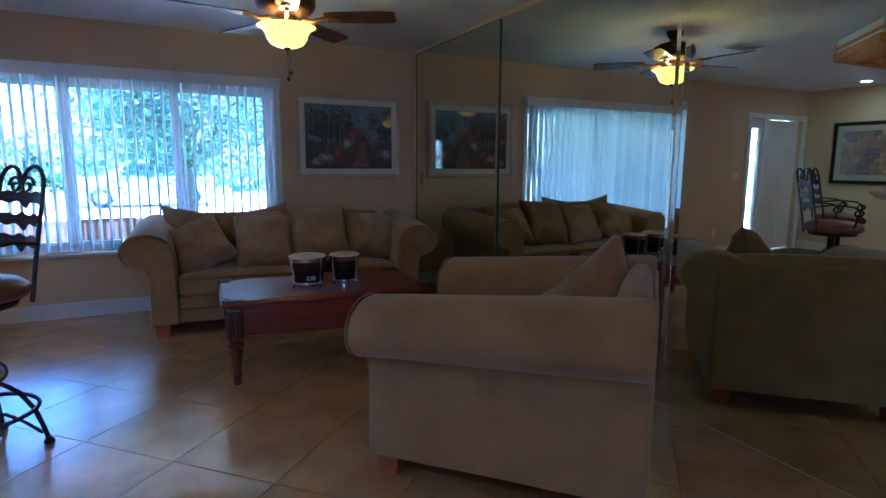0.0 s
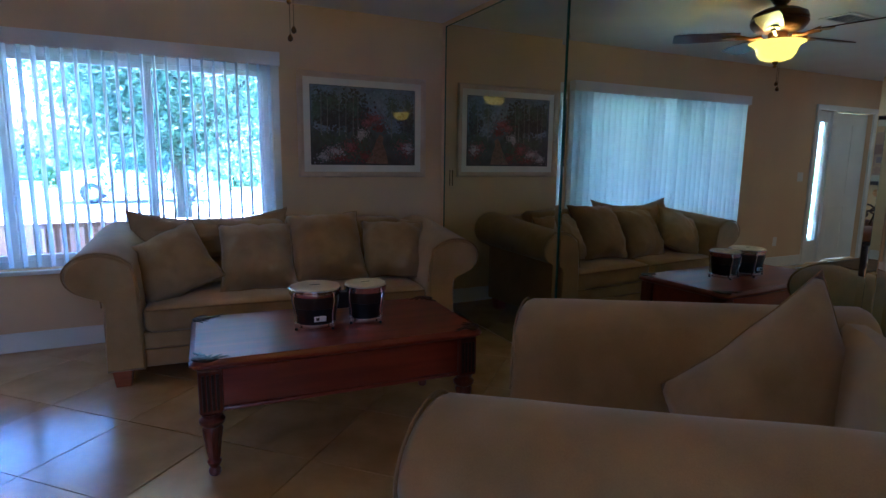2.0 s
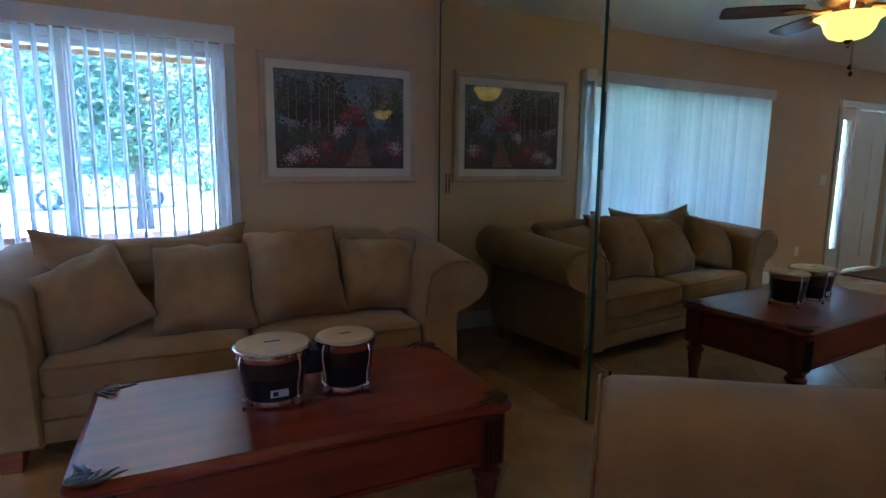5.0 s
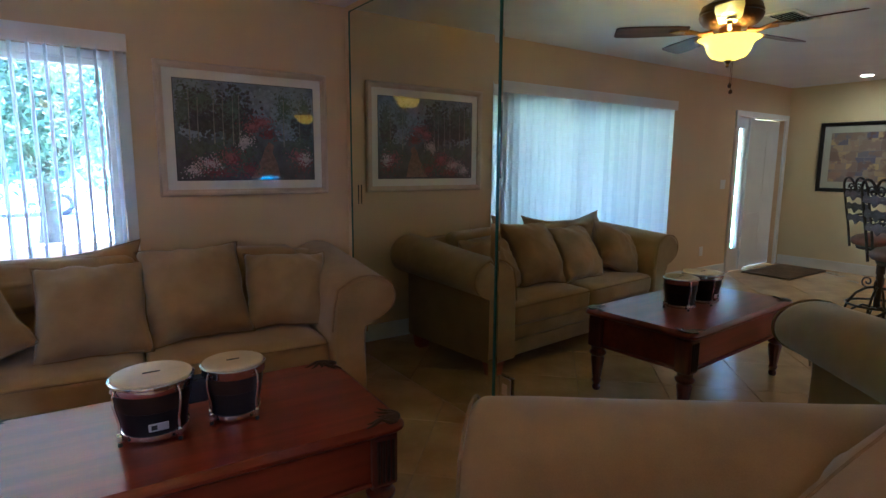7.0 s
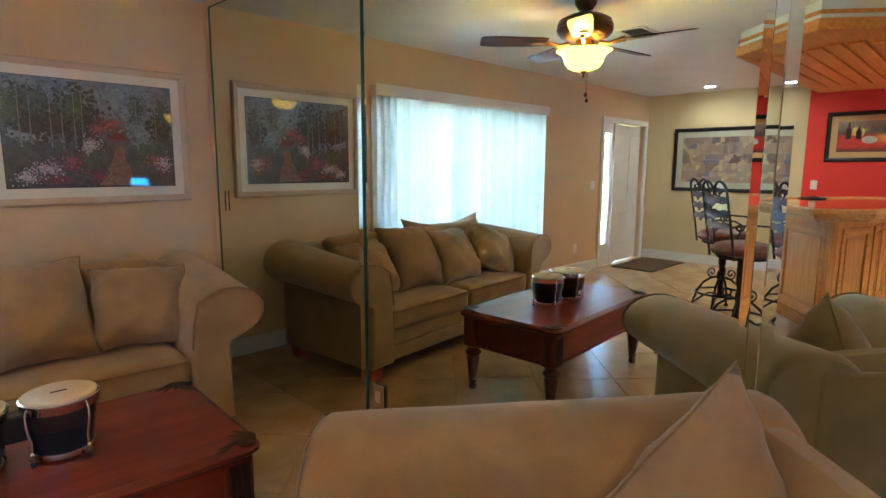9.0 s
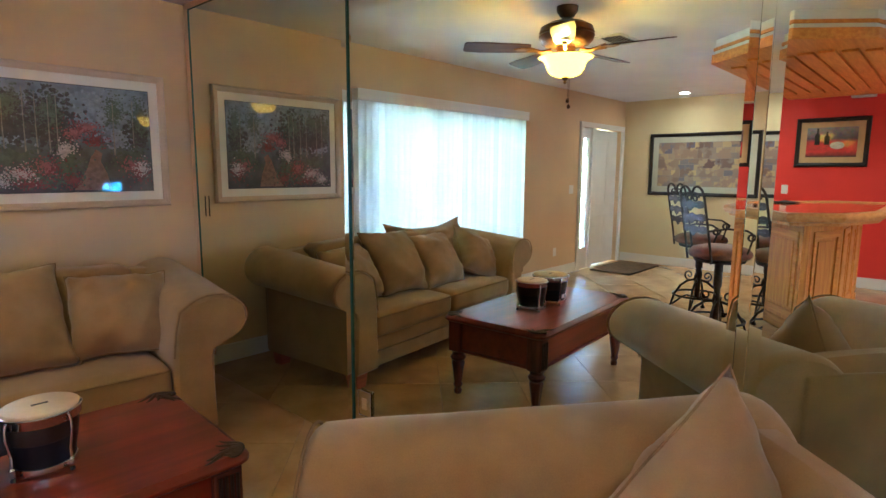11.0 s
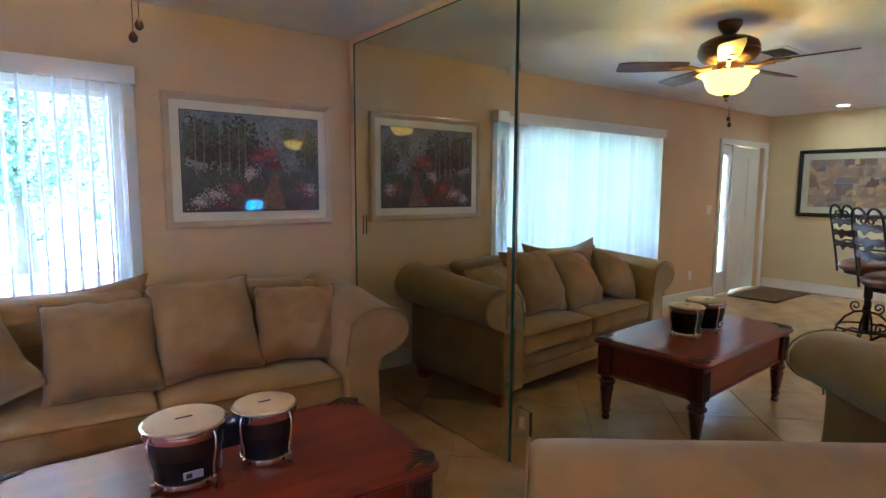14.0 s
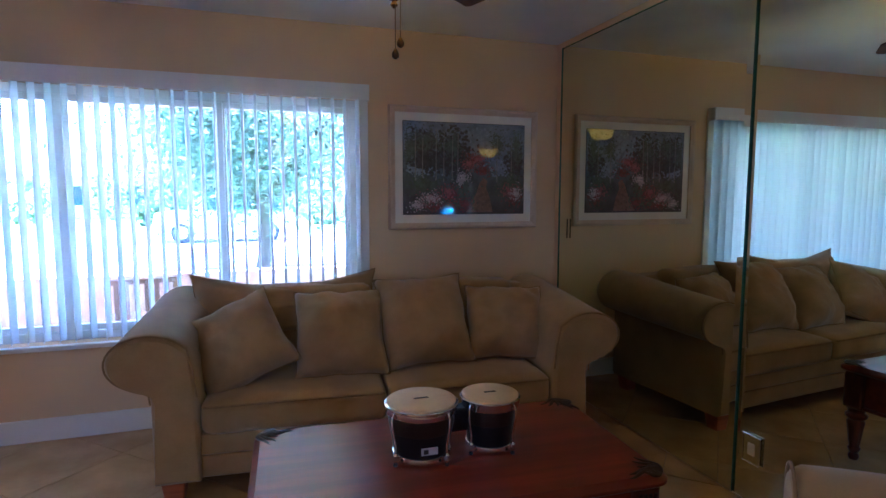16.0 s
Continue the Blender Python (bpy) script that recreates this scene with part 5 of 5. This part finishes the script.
def shrubs(name, label, spots, seed, count):
    r = random.Random(seed)
    verts, faces = [], []
    for cx, cy, cz, rx, ry, rz in spots:
        for _ in range(count):
            a, b_ = r.uniform(0, 6.283), math.acos(r.uniform(-1, 1))
            k = r.uniform(0.7, 1.05)
            c = Vector((cx + rx * k * math.sin(b_) * math.cos(a), cy + ry * k * math.sin(b_) * math.sin(a), cz + rz * k * math.cos(b_)))
            s = r.uniform(0.10, 0.24)
            ax = Vector((r.gauss(0, 1), r.gauss(0, 1), r.gauss(0, 1))).normalized()
            bx = ax.orthogonal().normalized()
            i = len(verts)
            verts += [c - ax * s, c + bx * s * 0.6, c + ax * s, c - bx * s * 0.6]
            faces.append((i, i + 1, i + 2, i + 3))
    me = bpy.data.meshes.new(name)
    me.from_pydata(verts, [], faces)
    me.materials.append(M["hedge"])
    return tagged(new(name, me), label, "foliage", kind="stuff")


shrubs("far_foliage", "distant green hedges and trees", [(-16, 33, 1.0, 4, 2, 1.5), (-9, 37, 1.4, 3, 2, 2.0), (-1, 35, 1.0, 4, 2, 1.3), (6, 34, 1.6, 4, 2, 2.2), (13, 36, 1.4, 5, 2, 2), (-24, 36, 1.5, 5, 2, 2.0), (22, 38, 2, 6, 2, 2.6), (3, 28, 0.4, 2.5, 1, 1.0), (-6, 29, 0.4, 2.0, 1, 0.9)], 3, 700)

house = thing("far_house", "low stucco house with a red roof across the road", "house", pose(-7.5, 40, -0.26))
part("wall", boxed(-9, 9, 0, 8, 0, 2.9), M["roof"], house)
rf = bmesh.new()
rv = [rf.verts.new(p) for p in ((-10, -0.8, 2.85), (10, -0.8, 2.85), (10, 8.8, 2.85), (-10, 8.8, 2.85), (-6, 4, 5.0), (6, 4, 5.0))]
for ids in ((0, 1, 5, 4), (1, 2, 5), (2, 3, 4, 5), (3, 0, 4), (3, 2, 1, 0)):
    rf.faces.new([rv[i] for i in ids])
part("roof", rf, M["shingle"], house)
for wx in (-6, -2.5, 3, 6.5):
    part("window", boxed(wx - 0.8, wx + 0.8, -0.03, 0.0, 0.9, 2.2), M["car_glass"], house)
part("door", boxed(0.0, 0.95, -0.03, 0.0, 0.0, 2.1), M["white"], house)


def car(m):
    ob = thing("parked_car", "white parked sport utility car at the road", "car", m)
    sec = [(-2.25, 0.45, 0.80, 0.80), (-2.2, 0.35, 0.95, 1.0), (-1.3, 0.30, 1.02, 1.08), (-0.75, 0.30, 1.05, 1.58), (0.3, 0.30, 1.05, 1.68), (1.5, 0.30, 1.05, 1.66), (2.0, 0.32, 1.05, 1.15), (2.25, 0.42, 0.95, 0.98)]
    bm = bmesh.new()
    rings = []
    for x, zb, zm, zt in sec:
        w = 0.90 if abs(x) < 2.0 else 0.80
        tw = w if zt - zm < 0.2 else w * 0.76
        rings.append([bm.verts.new((x, y, z)) for y, z in ((-w * 0.95, zb), (-w, (zb + zm) / 2), (-w * 0.97, zm), (-tw, zt), (tw, zt), (w * 0.97, zm), (w, (zb + zm) / 2), (w * 0.95, zb))])
    for a, b in zip(rings, rings[1:]):
        for i in range(8):
            bm.faces.new((a[i], a[(i + 1) % 8], b[(i + 1) % 8], b[i]))
    bm.faces.new(rings[0])
    bm.faces.new(rings[-1][::-1])
    part("body", bm, M["car"], ob, smooth=30)
    for sy in (-1, 1):
        for a, b in ((-0.70, 0.28), (0.34, 1.30), (1.36, 1.82)):
            g = bmesh.new()
            p = [g.verts.new((x, sy * (0.885 - 0.16 * t), z)) for x, t, z in ((a - 0.05 if a < 0 else a, 0.0, 1.08), (b, 0.0, 1.08), (b - (0.12 if a > 1.3 else 0), 0.85, 1.52), (a + (0.15 if a < 0 else 0), 0.85, 1.52))]
            g.faces.new(p)
            ret = bmesh.ops.extrude_face_region(g, geom=g.faces[:])
            for v in ret["geom"]:
                if isinstance(v, bmesh.types.BMVert):
                    v.co.y += sy * 0.01
            part("side_window", g, M["car_glass"], ob)
        for wx in (-1.4, 1.4):
            wh = part("wheel", turned([(0.20, -0.11), (0.31, -0.11), (0.34, -0.08), (0.34, 0.08), (0.31, 0.11), (0.20, 0.11)], 24), M["tyre"], ob, smooth=40)
            wh.matrix_basis = pose(wx, sy * 0.80, 0.34, 90, 0, 0)
            part("rim", turned([(0.02, -0.118), (0.19, -0.115), (0.20, 0.115), (0.02, 0.118)], 18), M["metal_grey"], wh)
    return ob


car(pose(-3.0, 17.6, -0.235))
car(pose(-13.0, 13.0, -0.228, 0, 0, 80))

# ---- floor tiles ----
TS, GAP = 0.527, 0.0035


def clip(poly, axis, limit, keep_less):
    res = []
    for i in range(len(poly)):
        p, q_ = poly[i - 1], poly[i]
        pin = p[axis] <= limit if keep_less else p[axis] >= limit
        qin = q_[axis] <= limit if keep_less else q_[axis] >= limit
        if pin != qin:
            t = (limit - p[axis]) / (q_[axis] - p[axis])
            res.append((p[0] + t * (q_[0] - p[0]), p[1] + t * (q_[1] - p[1])))
        if qin:
            res.append(q_)
    return res


def tile_mesh(outline):
    bm = bmesh.new()
    cx, cy = sum(p[0] for p in outline) / len(outline), sum(p[1] for p in outline) / len(outline)
    lo = [bm.verts.new((x, y, -0.004)) for x, y in outline]
    md = [bm.verts.new((x, y, -0.0012)) for x, y in outline]
    hi = [bm.verts.new((x + (cx - x) * 0.006, y + (cy - y) * 0.006, 0.0)) for x, y in outline]
    k = len(outline)
    for a, b in ((lo, md), (md, hi)):
        for i in range(k):
            bm.faces.new((a[i], a[(i + 1) % k], b[(i + 1) % k], b[i]))
    bm.faces.new(hi)
    me = bpy.data.meshes.new("tile")
    bmesh.ops.recalc_face_normals(bm, faces=bm.faces)
    bm.to_mesh(me)
    bm.free()
    me.materials.append(M["tile"])
    return me


hs = (TS - GAP) / math.sqrt(2)
whole = tile_mesh([(hs, 0), (0, hs), (-hs, 0), (0, -hs)])
step = TS / math.sqrt(2)
V0 = (-2.79, -2.55)
for i in range(-14, 14):
    for j in range(-20, 16):
        if (i + j) % 2 == 0:
            continue
        cx, cy = V0[0] + i * step, V0[1] + j * step
        outline = [(cx + hs, cy), (cx, cy + hs), (cx - hs, cy), (cx, cy - hs)]
        inside = XL <= cx - hs and cx + hs <= 0.012 and YB <= cy - hs and cy + hs <= 0
        if inside:
            o = new("tile", whole)
            o.location = (cx, cy, 0)
        else:
            for ax, lim, less in ((0, 0.01, True), (0, XL, False), (1, -0.001, True), (1, YB, False)):
                outline = clip(outline, ax, lim, less)
                if not outline:
                    break
            if len(outline) < 3:
                continue
            area = 0.5 * abs(sum(outline[k - 1][0] * outline[k][1] - outline[k][0] * outline[k - 1][1] for k in range(len(outline))))
            if area < 0.002:
                continue
            ox, oy = sum(p[0] for p in outline) / len(outline), sum(p[1] for p in outline) / len(outline)
            o = new("tile", tile_mesh([(x - ox, y - oy) for x, y in outline]))
            o.location = (ox, oy, 0)
        o.parent = floor
